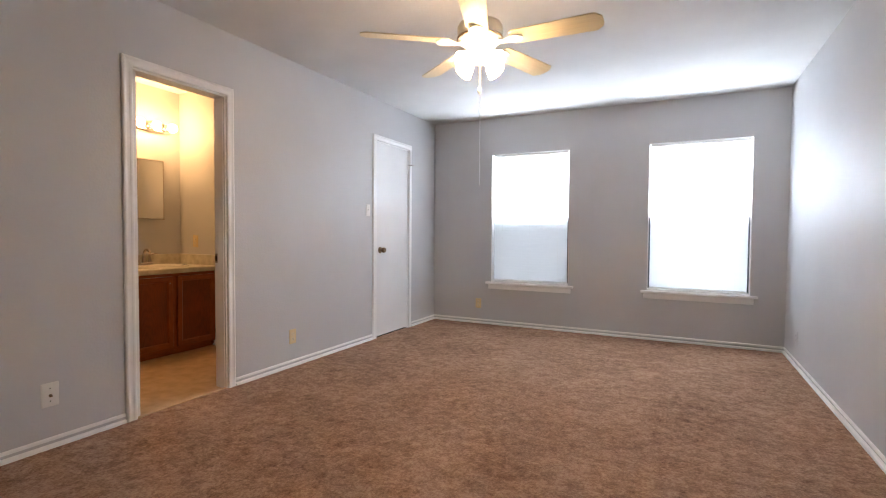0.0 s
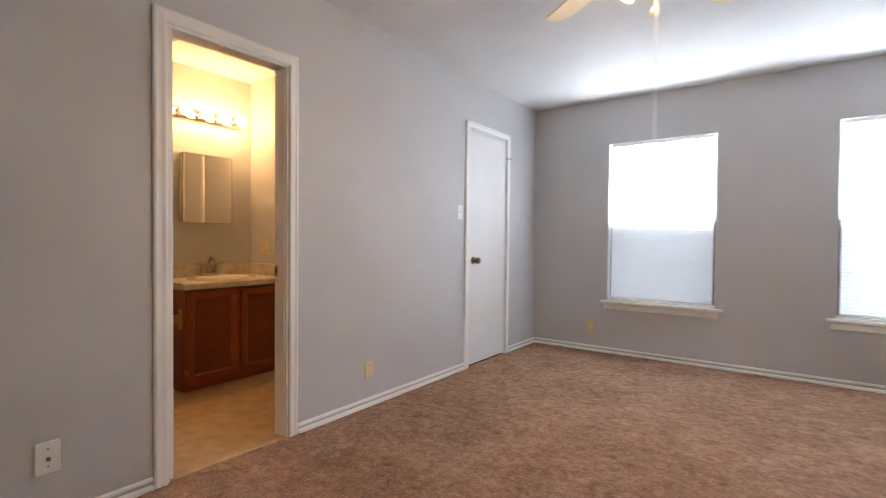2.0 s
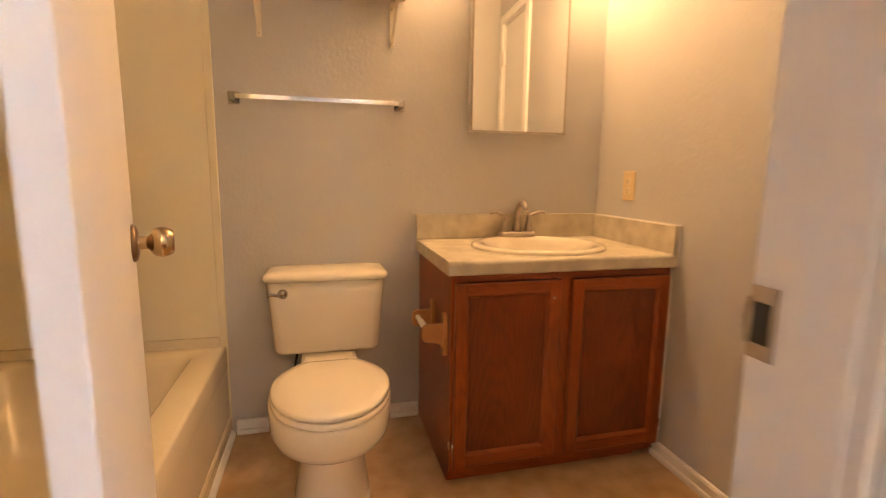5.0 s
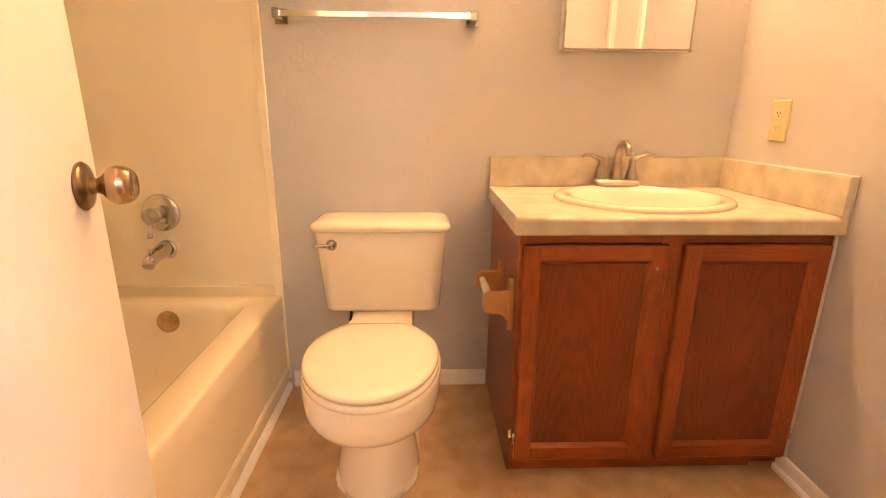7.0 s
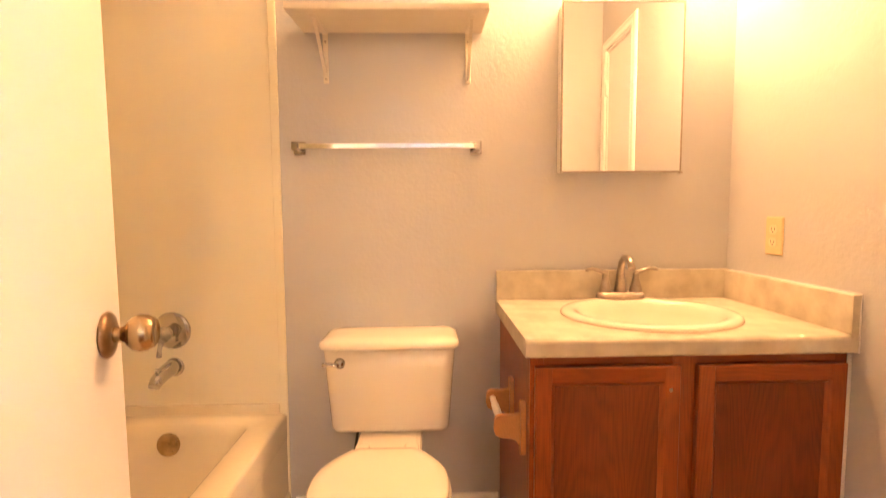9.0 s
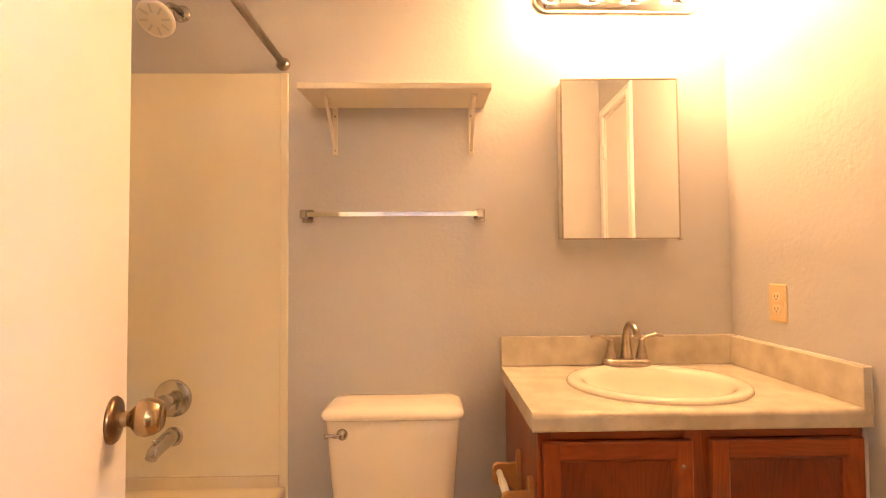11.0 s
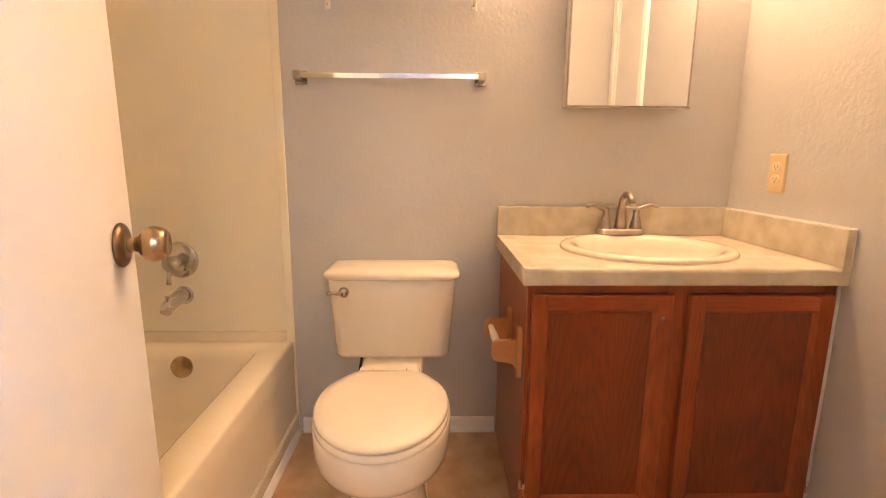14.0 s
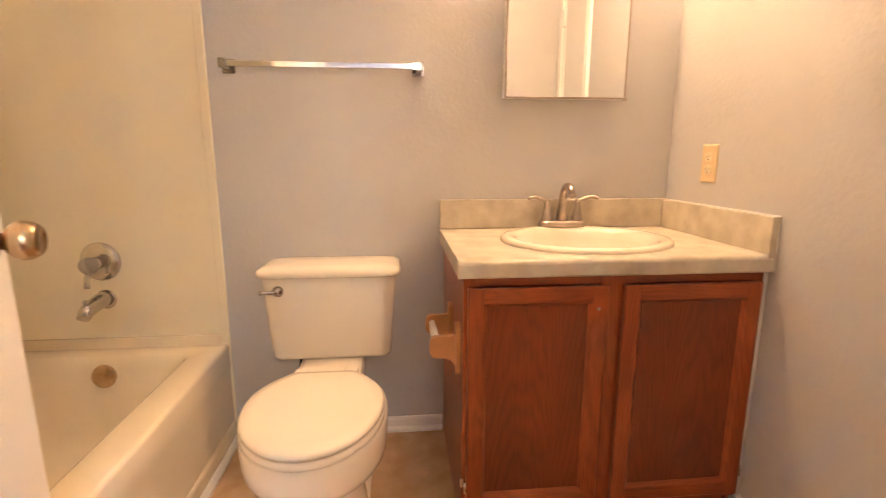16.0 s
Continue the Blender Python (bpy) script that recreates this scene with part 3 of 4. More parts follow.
def toilet():
    t = thing("toilet", "almond two-piece toilet with closed lid", "toilet", (XB, 2.187, 0))
    # local x runs out from the wall

    def egg(cx, back, front, half, z, n=40):
        out = []
        for k in range(n):
            a = 2 * math.pi * k / n
            c, s = math.cos(a), math.sin(a)
            out.append((cx + (front if c > 0 else back) * c, half * (abs(s) ** 0.92) * (1 if s > 0 else -1), z))
        return out

    bowl = part("bowl", loft([egg(0.43, 0.19, 0.175, 0.120, 0.0), egg(0.43, 0.19, 0.172, 0.117, 0.02), egg(0.43, 0.18, 0.152, 0.106, 0.09), egg(0.43, 0.18, 0.144, 0.101, 0.165), egg(0.44, 0.19, 0.152, 0.112, 0.203), egg(0.46, 0.20, 0.174, 0.134, 0.224), egg(0.48, 0.215, 0.204, 0.156, 0.246), egg(0.49, 0.225, 0.230, 0.173, 0.272), egg(0.495, 0.23, 0.245, 0.178, 0.300), egg(0.495, 0.235, 0.252, 0.179, 0.332), egg(0.495, 0.235, 0.254, 0.180, 0.362), egg(0.495, 0.232, 0.252, 0.1785, 0.372), egg(0.495, 0.225, 0.244, 0.168, 0.378)]), ALMOND, t, "", pose(0, 0.001, 0))
    part("bowl_shelf", boxes((0.10, 0.36, -0.100, 0.100, 0.28, 0.3785), bevel=0.018), ALMOND, bowl)
    part("bolt_cap", lathe([(0.016, 0), (0.015, 0.012), (0.009, 0.02), (0, 0.021)], 16, pose(0.36, 0.098, 0.012)), ALMOND, bowl)
    part("foot", loft([rrect(0.37, 0, 0.215, 0.118, 0.10, 0.0), rrect(0.37, 0, 0.215, 0.118, 0.10, 0.010), rrect(0.37, 0, 0.20, 0.106, 0.09, 0.024)]), ALMOND, bowl)

    def seat_ring(cx, back, front, half, z, n=48):
        """Rounded in front, tapering to a short straight edge at the back."""
        out = []
        q = n // 4
        for k in range(-q, q):
            a = math.pi / 2 * k / q
            out.append((cx + front * math.cos(a), half * math.sin(a), z))
        side = [(cx - back * (k / q) ** 1.0, half * (0.50 + 0.50 * math.cos(math.pi / 2 * (k / q) ** 1.25)), z) for k in range(q)]
        out += side
        out += [(cx - back, half * 0.47, z), (cx - back, -half * 0.47, z)]
        out += [(x, -y, zz) for x, y, zz in side[:0:-1]]
        return out

    skew = pose(0, 0.003, 0)
    part("seat", loft([seat_ring(0.535, 0.172, 0.214, 0.1665, 0.3785), seat_ring(0.535, 0.176, 0.219, 0.1715, 0.383), seat_ring(0.535, 0.176, 0.219, 0.1715, 0.394), seat_ring(0.535, 0.172, 0.214, 0.1665, 0.3985)]), ALMOND, t, "", skew)
    part("lid", loft([seat_ring(0.535, 0.170, 0.210, 0.1635, 0.4005), seat_ring(0.535, 0.175, 0.217, 0.1700, 0.4035), seat_ring(0.535, 0.175, 0.217, 0.1700, 0.412), seat_ring(0.535, 0.170, 0.211, 0.1645, 0.4175), seat_ring(0.535, 0.150, 0.185, 0.137, 0.4205), seat_ring(0.535, 0.08, 0.10, 0.07, 0.4225), seat_ring(0.535, 0.02, 0.03, 0.02, 0.423)]), ALMOND, t, "", skew)
    for s in (-0.07, 0.07):
        part("seat_hinge", boxes((0.318, 0.357, s - 0.020, s + 0.020, 0.376, 0.408), bevel=0.006), ALMOND, t, "", skew)
    tank = part("tank", loft([rrect(0.11, 0, 0.075, 0.165, 0.03, 0.3795), rrect(0.11, 0, 0.086, 0.183, 0.035, 0.383), rrect(0.11, 0, 0.089, 0.187, 0.035, 0.393), rrect(0.112, 0, 0.094, 0.202, 0.038, 0.59), rrect(0.113, 0, 0.096, 0.206, 0.038, 0.647)]), ALMOND, t)
    part("tank_lid", loft([rrect(0.114, 0, 0.099, 0.210, 0.040, 0.6475), rrect(0.114, 0, 0.105, 0.218, 0.042, 0.651), rrect(0.114, 0, 0.106, 0.2195, 0.042, 0.661), rrect(0.113, 0, 0.103, 0.215, 0.042, 0.670), rrect(0.112, 0, 0.092, 0.200, 0.040, 0.6765), rrect(0.112, 0, 0.06, 0.165, 0.03, 0.6805), rrect(0.112, 0, 0.01, 0.10, 0.008, 0.682)]), ALMOND, tank)
    lv = part("flush_lever", lathe([(0, 0), (0.017, 0), (0.017, 0.006), (0.012, 0.010), (0.008, 0.022), (0, 0.023)], 20, pose(0.205, -0.150, 0.608, 0, 90, 0)), CHROME, tank, "chrome flush lever")
    part("lever_arm", tube([(0.224, -0.150, 0.608), (0.228, -0.166, 0.609), (0.229, -0.182, 0.611), (0.228, -0.199, 0.609)], [0.006, 0.006, 0.0055, 0.007], 10), CHROME, lv)
    part("supply_line", tube([(0.10, -0.115, 0.385), (0.095, -0.117, 0.34), (0.075, -0.130, 0.27), (0.04, -0.17, 0.20), (0.012, -0.18, 0.17)], 0.0045, 10), BLACKM, t, "dark flexible supply line")
    part("shutoff_valve", lathe([(0.022, 0.0), (0.022, 0.003), (0.012, 0.006), (0.009, 0.03), (0.013, 0.032), (0.013, 0.046), (0, 0.047)], 16, pose(0.0, -0.18, 0.17, 0, 90, 0)), CHROME, t)


toilet()


def bathtub():
    tub = thing("bathtub", "almond alcove bathtub with panelled apron", "bathtub", (XB, YB0, 0))
    L, W, H = XL - TW - XB - 0.002, 0.738, 0.368
    cx, cy = L / 2, W / 2
    body = [rrect(cx, cy, L / 2, W / 2, 0.012, 0.28), rrect(cx, cy, L / 2, W / 2, 0.012, H - 0.012), rrect(cx, cy, L / 2 - 0.004, W / 2 - 0.004, 0.012, H - 0.003), rrect(cx, cy, L / 2 - 0.012, W / 2 - 0.012, 0.015, H)]
    basin = [rrect(cx, cy - 0.022, L / 2 - 0.072, W / 2 - 0.068, 0.05, H), rrect(cx, cy - 0.022, L / 2 - 0.082, W / 2 - 0.078, 0.055, H - 0.006), rrect(cx, cy - 0.022, L / 2 - 0.098, W / 2 - 0.092, 0.065, H - 0.04), rrect(cx, cy - 0.012, L / 2 - 0.155, W / 2 - 0.135, 0.13, 0.14), rrect(cx, cy - 0.012, L / 2 - 0.20, W / 2 - 0.18, 0.13, 0.085), rrect(cx, cy - 0.012, L / 2 - 0.35, W / 2 - 0.28, 0.08, 0.075)]
    part("basin", loft(body + basin, cap0=False), TUBMAT, tub)
    part("apron", boxes((0.0, L, W - 0.03, W - 0.0015, 0.0, H - 0.03), bevel=0.003), TUBMAT, tub)
    part("apron_ledge", loft([[(x, W - 0.002 + d, z) for d, z in ((-0.01, 0.03), (0.006, 0.03), (0.008, 0.036), (0.008, 0.072), (0.003, 0.082), (-0.01, 0.084))] for x in (0.012, L)], smooth=False), TUBMAT, tub)
    part("tile_flange", boxes((0.0005, 0.014, 0.004, W - 0.0225, H - 0.004, 0.4036), bevel=0.003), TUBMAT, tub)
    part("base_strip", loft([[(x, W + 0.002 + d, z) for d, z in ((-0.02, 0), (0.016, 0), (0.016, 0.012), (0.006, 0.026), (-0.02, 0.026))] for x in (0.023, L)], smooth=False), TRIM, tub, "white quarter-round strip")
    part("overflow_plate", lathe([(0, 0.008), (0.033, 0.008), (0.037, 0.004), (0.038, 0), (0.037, -0.002), (0, -0.002)], 28, pose(0.118, 0.385, 0.315, 0, 83, 0)), BRASS, tub, "tarnished round overflow plate")
    part("drain", lathe([(0, 0.004), (0.02, 0.004), (0.028, 0.002), (0.03, 0)], 24, pose(0.40, 0.365, 0.076)), CHROME, tub)


bathtub()

sur = thing("tub_surround", "almond plastic tub surround panels", "tub surround", (XB, YB0, 0.0))
SZ = 1.787
part("end_panel", boxes((0.0005, 0.008, 0.009, 0.716, 0.4042, SZ), bevel=0.0015), SURR, sur)
part("long_panel", boxes((0.0, XL - TW - XB, 0.0005, 0.008, 0.3686, SZ), bevel=0.0015), SURR, sur)
part("edge_trim", boxes((0.0005, 0.0105, 0.7145, 0.744, 0.03, SZ + 0.002), bevel=0.004), SURR, sur)
part("front_panel", boxes((XL - TW - XB - 0.008, XL - TW - XB - 0.0005, 0.009, 0.735, 0.3686, SZ), bevel=0.0015), SURR, sur)

val = thing("shower_valve", "chrome single-handle shower valve with clear knob", "shower valve", (XB + 0.008, 1.428, 0.669))
RX = pose(0, 0, 0, 0, 90, 0)
part("escutcheon", lathe([(0, 0.0), (0.062, 0.0), (0.064, 0.004), (0.060, 0.010), (0.045, 0.014), (0.030, 0.016), (0, 0.016)], 36, RX), CHROME, val)
part("stem", lathe([(0.020, 0.014), (0.020, 0.04), (0.016, 0.046), (0, 0.046)], 24, RX), CHROME, val)
hd = part("handle", lathe([(0.012, 0.044), (0.024, 0.050), (0.028, 0.060), (0.027, 0.076), (0.020, 0.086), (0, 0.088)], 12, RX), ACRYL, val, "clear acrylic handle")
part("handle_lever", tube([(0.070, 0, -0.015), (0.078, -0.004, -0.045), (0.080, -0.006, -0.070)], [0.010, 0.007, 0.009], 12), ACRYL, hd)

sp = thing("tub_spout", "chrome bathtub spout on the surround panel", "spout", (XB + 0.008, 1.430, 0.541))
part("spout_body", tube([(0, 0, 0.004), (0.03, 0, 0.004), (0.08, 0, -0.002), (0.115, 0, -0.012), (0.130, 0, -0.026)], [0.027, 0.026, 0.024, 0.021, 0.018], 20), CHROME, sp)
part("wall_ring", lathe([(0, 0), (0.032, 0), (0.033, 0.004), (0.028, 0.008), (0, 0.008)], 24, RX), CHROME, sp)
part("diverter_knob", lathe([(0.003, 0), (0.003, 0.012), (0.007, 0.016), (0.006, 0.022), (0, 0.023)], 12, pose(0.112, 0, 0.006)), CHROME, sp)

sh = thing("shower_fitting", "white and chrome shower head on bent arm", "shower", (XB, 1.44, 2.0))
part("flange", lathe([(0, 0), (0.030, 0), (0.030, 0.003), (0.018, 0.010), (0, 0.010)], 24, RX), CHROME, sh)
part("arm", tube([(0, 0, 0.0), (0.04, 0, 0.002), (0.08, 0, -0.012), (0.115, 0, -0.045)], 0.0105, 14), CHROME, sh)
hm = pose(0.118, 0, -0.055, 0, 138, 0) @ Matrix.Diagonal((1.35, 1.35, 1.15, 1))
hp = part("head", lathe([(0.013, -0.006), (0.015, 0.014), (0.022, 0.022), (0.040, 0.040), (0.043, 0.048), (0.042, 0.056), (0.036, 0.058), (0, 0.056)], 32, hm), PLAST_W, sh, "white plastic spray head")
for k in range(8):
    a = k * math.pi / 4
    part("spray_slot", boxes((-0.010, 0.010, -0.0025, 0.0025, 0, 0.0015)), ALU, hp, "", hm @ pose(0.026 * math.cos(a), 0.026 * math.sin(a), 0.0566, 0, 0, math.degrees(a)))

rod = thing("shower_rod", "metal shower curtain rod with end flange", "curtain rod", (XB, 1.794, 1.822))
part("rod", tube([(0.004, 0, 0), (XL - TW - XB - 0.004, 0, 0)], 0.0125, 18), NICKEL, rod)
for x, a in ((0.0, 90), (XL - TW - XB, -90)):
    part("flange", lathe([(0, 0), (0.024, 0), (0.024, 0.004), (0.017, 0.014), (0.0135, 0.018), (0.0135, 0.02)], 24, pose(x, 0, 0, 0, a, 0)), NICKEL, rod)

# Vanity: cabinet, worktop, sink, faucet.
VX, VY0, VY1 = -4.062, 2.561, 3.362
van = thing("vanity_cabinet", "cherry-stained oak vanity cabinet with two doors", "vanity", (VX, VY0, 0))
vw, vd = VY1 - VY0, VX - XB
for a in (0.0, vw - 0.016):
    part("side_panel", boxes((-vd + 0.003, -0.019, a, a + 0.016, 0.02, 0.718), bevel=0.0008), OAK, van)
part("bottom_panel", boxes((-vd + 0.003, -0.019, 0.0162, vw - 0.0162, 0.07, 0.084)), OAK, van)
part("back_panel", boxes((-vd + 0.003, -vd + 0.008, 0.0162, vw - 0.0162, 0.0842, 0.718)), OAK, van)
part("toe_kick", boxes((-0.060, -0.045, 0.0, vw, 0.0, 0.069)), OAKH, van)
part("side_foot", boxes((-vd + 0.003, -0.0451, -0.0003, 0.0155, 0.0, 0.0199)), OAK, van)
part("base_rail", boxes((-0.0445, -0.030, 0.0, vw - 0.075, 0.0, 0.046), bevel=0.002), OAKH, van)
for a, b in ((0.0, 0.034), (vw - 0.034, vw), (0.355, 0.421)):
    part("face_stile", boxes((-0.0188, 0.0, a, b, 0.050, 0.718), bevel=0.0012), OAK, van)
for a, b in ((0.692, 0.718), (0.050, 0.076)):
    for c, d in ((0.0342, 0.3548), (0.4212, vw - 0.0342)):
        part("face_rail", boxes((-0.0186, -0.0004, c, d, a, b), bevel=0.0012), OAKH, van)


def rail_bar(y0, y1, z0, z1, inner):
    """A door stile or rail with eased outer edges and a routed slope on its inner side."""
    if inner in ("y+", "y-"):
        s = 1 if inner == "y+" else -1
        a, b = (y0, y1) if s > 0 else (y1, y0)
        prof = [(0.002, a), (0.018, a), (0.0205, a + s * 0.003), (0.0205, b - s * 0.011), (0.017, b - s * 0.007), (0.011, b - s * 0.001), (0.002, b)]
        return loft([[(x, y, z) for x, y in prof] for z in (z0, z1)], smooth=False)
    s = 1 if inner == "z+" else -1
    a, b = (z0, z1) if s > 0 else (z1, z0)
    prof = [(0.002, a), (0.018, a), (0.0204, a + s * 0.003), (0.0204, b - s * 0.011), (0.017, b - s * 0.007), (0.011, b - s * 0.001), (0.002, b)]
    return loft([[(x, y, z) for x, z in prof] for y in (y0, y1)], smooth=False)


def cabinet_door(y0, y1, z0, z1, hinge_side):
    sw = 0.050
    d = part("door", boxes((0.003, 0.0095, y0 + sw - 0.004, y1 - sw + 0.004, z0 + sw - 0.004, z1 - sw + 0.004)), OAK_SHADED, van)
    part("door_stile", rail_bar(y0, y0 + sw, z0, z1, "y+"), OAK, d)
    part("door_stile", rail_bar(y1 - sw, y1, z0, z1, "y-"), OAK, d)
    part("door_rail", rail_bar(y0 + sw - 0.010, y1 - sw + 0.010, z0 + 0.0003, z0 + sw, "z+"), OAKH, d)
    part("door_rail", rail_bar(y0 + sw - 0.010, y1 - sw + 0.010, z1 - sw, z1 - 0.0003, "z-"), OAKH, d)
    z = z0 + 0.075
    yh = y0 - 0.004 if hinge_side < 0 else y1 + 0.004
    hg = part("hinge", tube([(0.019, yh, z - 0.014), (0.019, yh, z + 0.014)], 0.0035, 10), BRIGHT, d, "small worn metal hinge")
    part("hinge_leaf", boxes((0.001, 0.0035, min(yh, yh + hinge_side * 0.011), max(yh, yh + hinge_side * 0.011), z - 0.013, z + 0.013), bevel=0.0008), BRIGHT, hg)
    part("hinge_finial", lathe([(0.0, -0.022), (0.0035, -0.019), (0.0025, -0.014)], 10, pose(0.019, yh, z)), BRIGHT, hg)


part("wall_caulk", tube([(0.003, vw - 0.0010, 0.05), (0.003, vw - 0.0010, 0.7175)], 0.0055, 8), PLAST_W, van, "white caulk line along the wall")
cabinet_door(0.010, 0.368, 0.072, 0.691, -1)
cabinet_door(0.412, 0.7840, 0.072, 0.691, 1)
part("door_screw", lathe([(0, 0.0015), (0.004, 0.001), (0.005, 0)], 10, pose(0.0206, 0.343, 0.632, 0, 90, 0)), NICKEL, van)

wt = thing("worktop", "beige mottled laminate vanity worktop with backsplash", "worktop", (XB, 2.545, 0.7185))
ww, wd = YB1 - 2.545 - 0.002, 0.534
SCX, SCY, SA, SB = 0.276, 0.413, 0.214, 0.247


def worktop_slab():
    """A slab with an oval cut-out for the sink."""
    n = 48
    bm = bmesh.new()

    def outer(a):
        c, s = math.cos(a), math.sin(a)
        hx0, hx1, hy0, hy1 = -SCX + 0.003, wd - SCX, -SCY, ww - SCY
        k = min((hx1 / c if c > 1e-9 else hx0 / c if c < -1e-9 else 1e9), (hy1 / s if s > 1e-9 else hy0 / s if s < -1e-9 else 1e9))
        return SCX + c * k, SCY + s * k

    angs = sorted([2 * math.pi * k / n + 0.01 for k in range(n)] + [math.atan2(y - SCY, x - SCX) % (2 * math.pi) for x, y in ((0.003, 0), (wd, 0), (wd, ww), (0.003, ww))])
    rows = []
    for a in angs:
        ox, oy = outer(a)
        ix, iy = SCX + (SA - 0.02) * math.cos(a), SCY + (SB - 0.02) * math.sin(a)
        f = 1.0 if ox > wd - 0.01 else 0.0
        rim = [(ox - f * d, oy, z) for d, z in ((0.016, 0.045), (0.010, 0.0443), (0.005, 0.0422), (0.0015, 0.0385), (0.0, 0.033), (0.0, 0.004), (0.003, 0.0))]
        rows.append([bm.verts.new(p) for p in [(ix, iy, 0.0), (ix, iy, 0.045)] + rim])
    m = len(rows)
    for k in range(m):
        a, b = rows[k], rows[(k + 1) % m]
        for j in range(9):
            bm.faces.new((a[j], b[j], b[(j + 1) % 9], a[(j + 1) % 9])).smooth = 2 <= j <= 5
    return bm


part("slab", worktop_slab(), COUNTER, wt)
part("backsplash", boxes((0.0015, 0.021, 0.0, ww - 0.0005, 0.0455, 0.146), bevel=0.003), COUNTER, wt)
part("side_splash", boxes((0.0215, wd - 0.004, ww - 0.020, ww - 0.0005, 0.0455, 0.142), bevel=0.002), COUNTER, wt)
part("end_cap", boxes((wd - 0.0038, wd - 0.001, ww - 0.021, ww + 0.0, 0.0, 0.143), bevel=0.0008), COUNTER, wt, "worn beige laminate edge strip")
part("caulk", tube([(0.03, ww - 0.001, 0.143), (wd - 0.002, ww - 0.001, 0.1435), (wd - 0.0005, ww - 0.001, 0.0)], 0.0025, 8), PLAST_W, wt, "white caulk bead along the wall")

sink = thing("sink", "almond oval drop-in sink", "sink", (XB + SCX, 2.545 + SCY, 0.7635))
SK = [(1.0, 0.0), (1.0, 0.004), (0.99, 0.009), (0.97, 0.0125), (0.935, 0.0145), (0.89, 0.0145), (0.85, 0.0125), (0.815, 0.007), (0.785, -0.003), (0.75, -0.022), (0.69, -0.055), (0.56, -0.095), (0.32, -0.118), (0.10, -0.122)]
part("basin", loft([[((SA + 0.006) * k * math.cos(2 * math.pi * i / 56) + (0.022 * max(0, (1 - k)) if k < 0.9 else 0), (SB + 0.006) * k * math.sin(2 * math.pi * i / 56), z + 0.0006) for i in range(56)] for k, z in SK], cap0=False), ALMOND, sink)
part("drain", lathe([(0, -0.120), (0.016, -0.120), (0.022, -0.117), (0.024, -0.121)], 24), CHROME, sink)

fc = thing("faucet", "brushed nickel two-handle arched faucet", "faucet", (XB + 0.074, 2.957, 0.7772))
part("base_plate", loft([rrect(0, 0, 0.027, 0.082, 0.027, 0.0, 8), rrect(0, 0, 0.026, 0.081, 0.026, 0.010, 8), rrect(0, 0, 0.022, 0.075, 0.022, 0.020, 8)]), NICKEL, fc)
part("spout", tube([(0, 0, 0.018), (-0.001, 0, 0.06), (0.000, 0, 0.095), (0.010, 0, 0.122), (0.030, 0, 0.138), (0.055, 0, 0.139), (0.075, 0, 0.127), (0.090, 0, 0.108)], [0.022, 0.0155, 0.0125, 0.0115, 0.011, 0.0108, 0.0108, 0.0115], 18), NICKEL, fc)
part("lift_rod", tube([(-0.018, 0, 0.018), (-0.018, 0, 0.085)], 0.0028, 8), NICKEL, fc)
for s in (-1, 1):
    hb = part("handle_base", lathe([(0.0215, 0), (0.0195, 0.012), (0.0140, 0.035), (0.0095, 0.055), (0.0110, 0.060), (0.0105, 0.068), (0, 0.071)], 24, pose(0, s * 0.052, 0.017)), NICKEL, fc)
    part("lever", tube([(0, s * 0.045, 0.086), (0.002, s * 0.060, 0.087), (0.004, s * 0.078, 0.094), (0.006, s * 0.096, 0.100), (0.008, s * 0.112, 0.098), (0.009, s * 0.122, 0.094)], [0.006, 0.008, 0.0072, 0.0065, 0.006, 0.004], 12), NICKEL, hb)

tp = thing("toilet_paper_holder", "honey wood toilet paper holder with empty roller", "paper holder", (-4.203, VY0 - 0.001, 0.512))


def holder_plate(x):
    """A slim upright board with a rounded top and foot."""
    prof = [(0.017 * math.cos(a), 0.054 + 0.017 * math.sin(a)) for a in [math.pi * k / 8 for k in range(9)]] + [(0.017 * math.cos(a), -0.060 + 0.015 * math.sin(a)) for a in [math.pi + math.pi * k / 8 for k in range(9)]]
    return loft([[(x + u, y, z) for u, z in prof] for y in (-0.0005, -0.010, -0.013)], smooth=False)


for s in (-1, 1):
    bp = part("bracket", holder_plate(s * 0.0875), PINE, tp)
    arm = loft([[(x, -0.0132, 0.036), (x, -0.030, 0.033), (x, -0.066, 0.033), (x, -0.075, 0.029), (x, -0.080, 0.019), (x, -0.081, -0.006), (x, -0.077, -0.019), (x, -0.066, -0.026), (x, -0.040, -0.028), (x, -0.024, -0.034), (x, -0.0132, -0.050)] for x in (s * 0.0875 - 0.0075, s * 0.0875 + 0.0075)], smooth=False)
    part("arm", arm, PINE, bp)
part("roller", tube([(-0.0795, -0.062, 0.010), (-0.03, -0.062, 0.010), (-0.029, -0.062, 0.010), (0.0795, -0.062, 0.010)], [0.009, 0.009, 0.011, 0.011], 16), PLAST_W, tp, "white plastic spring roller")

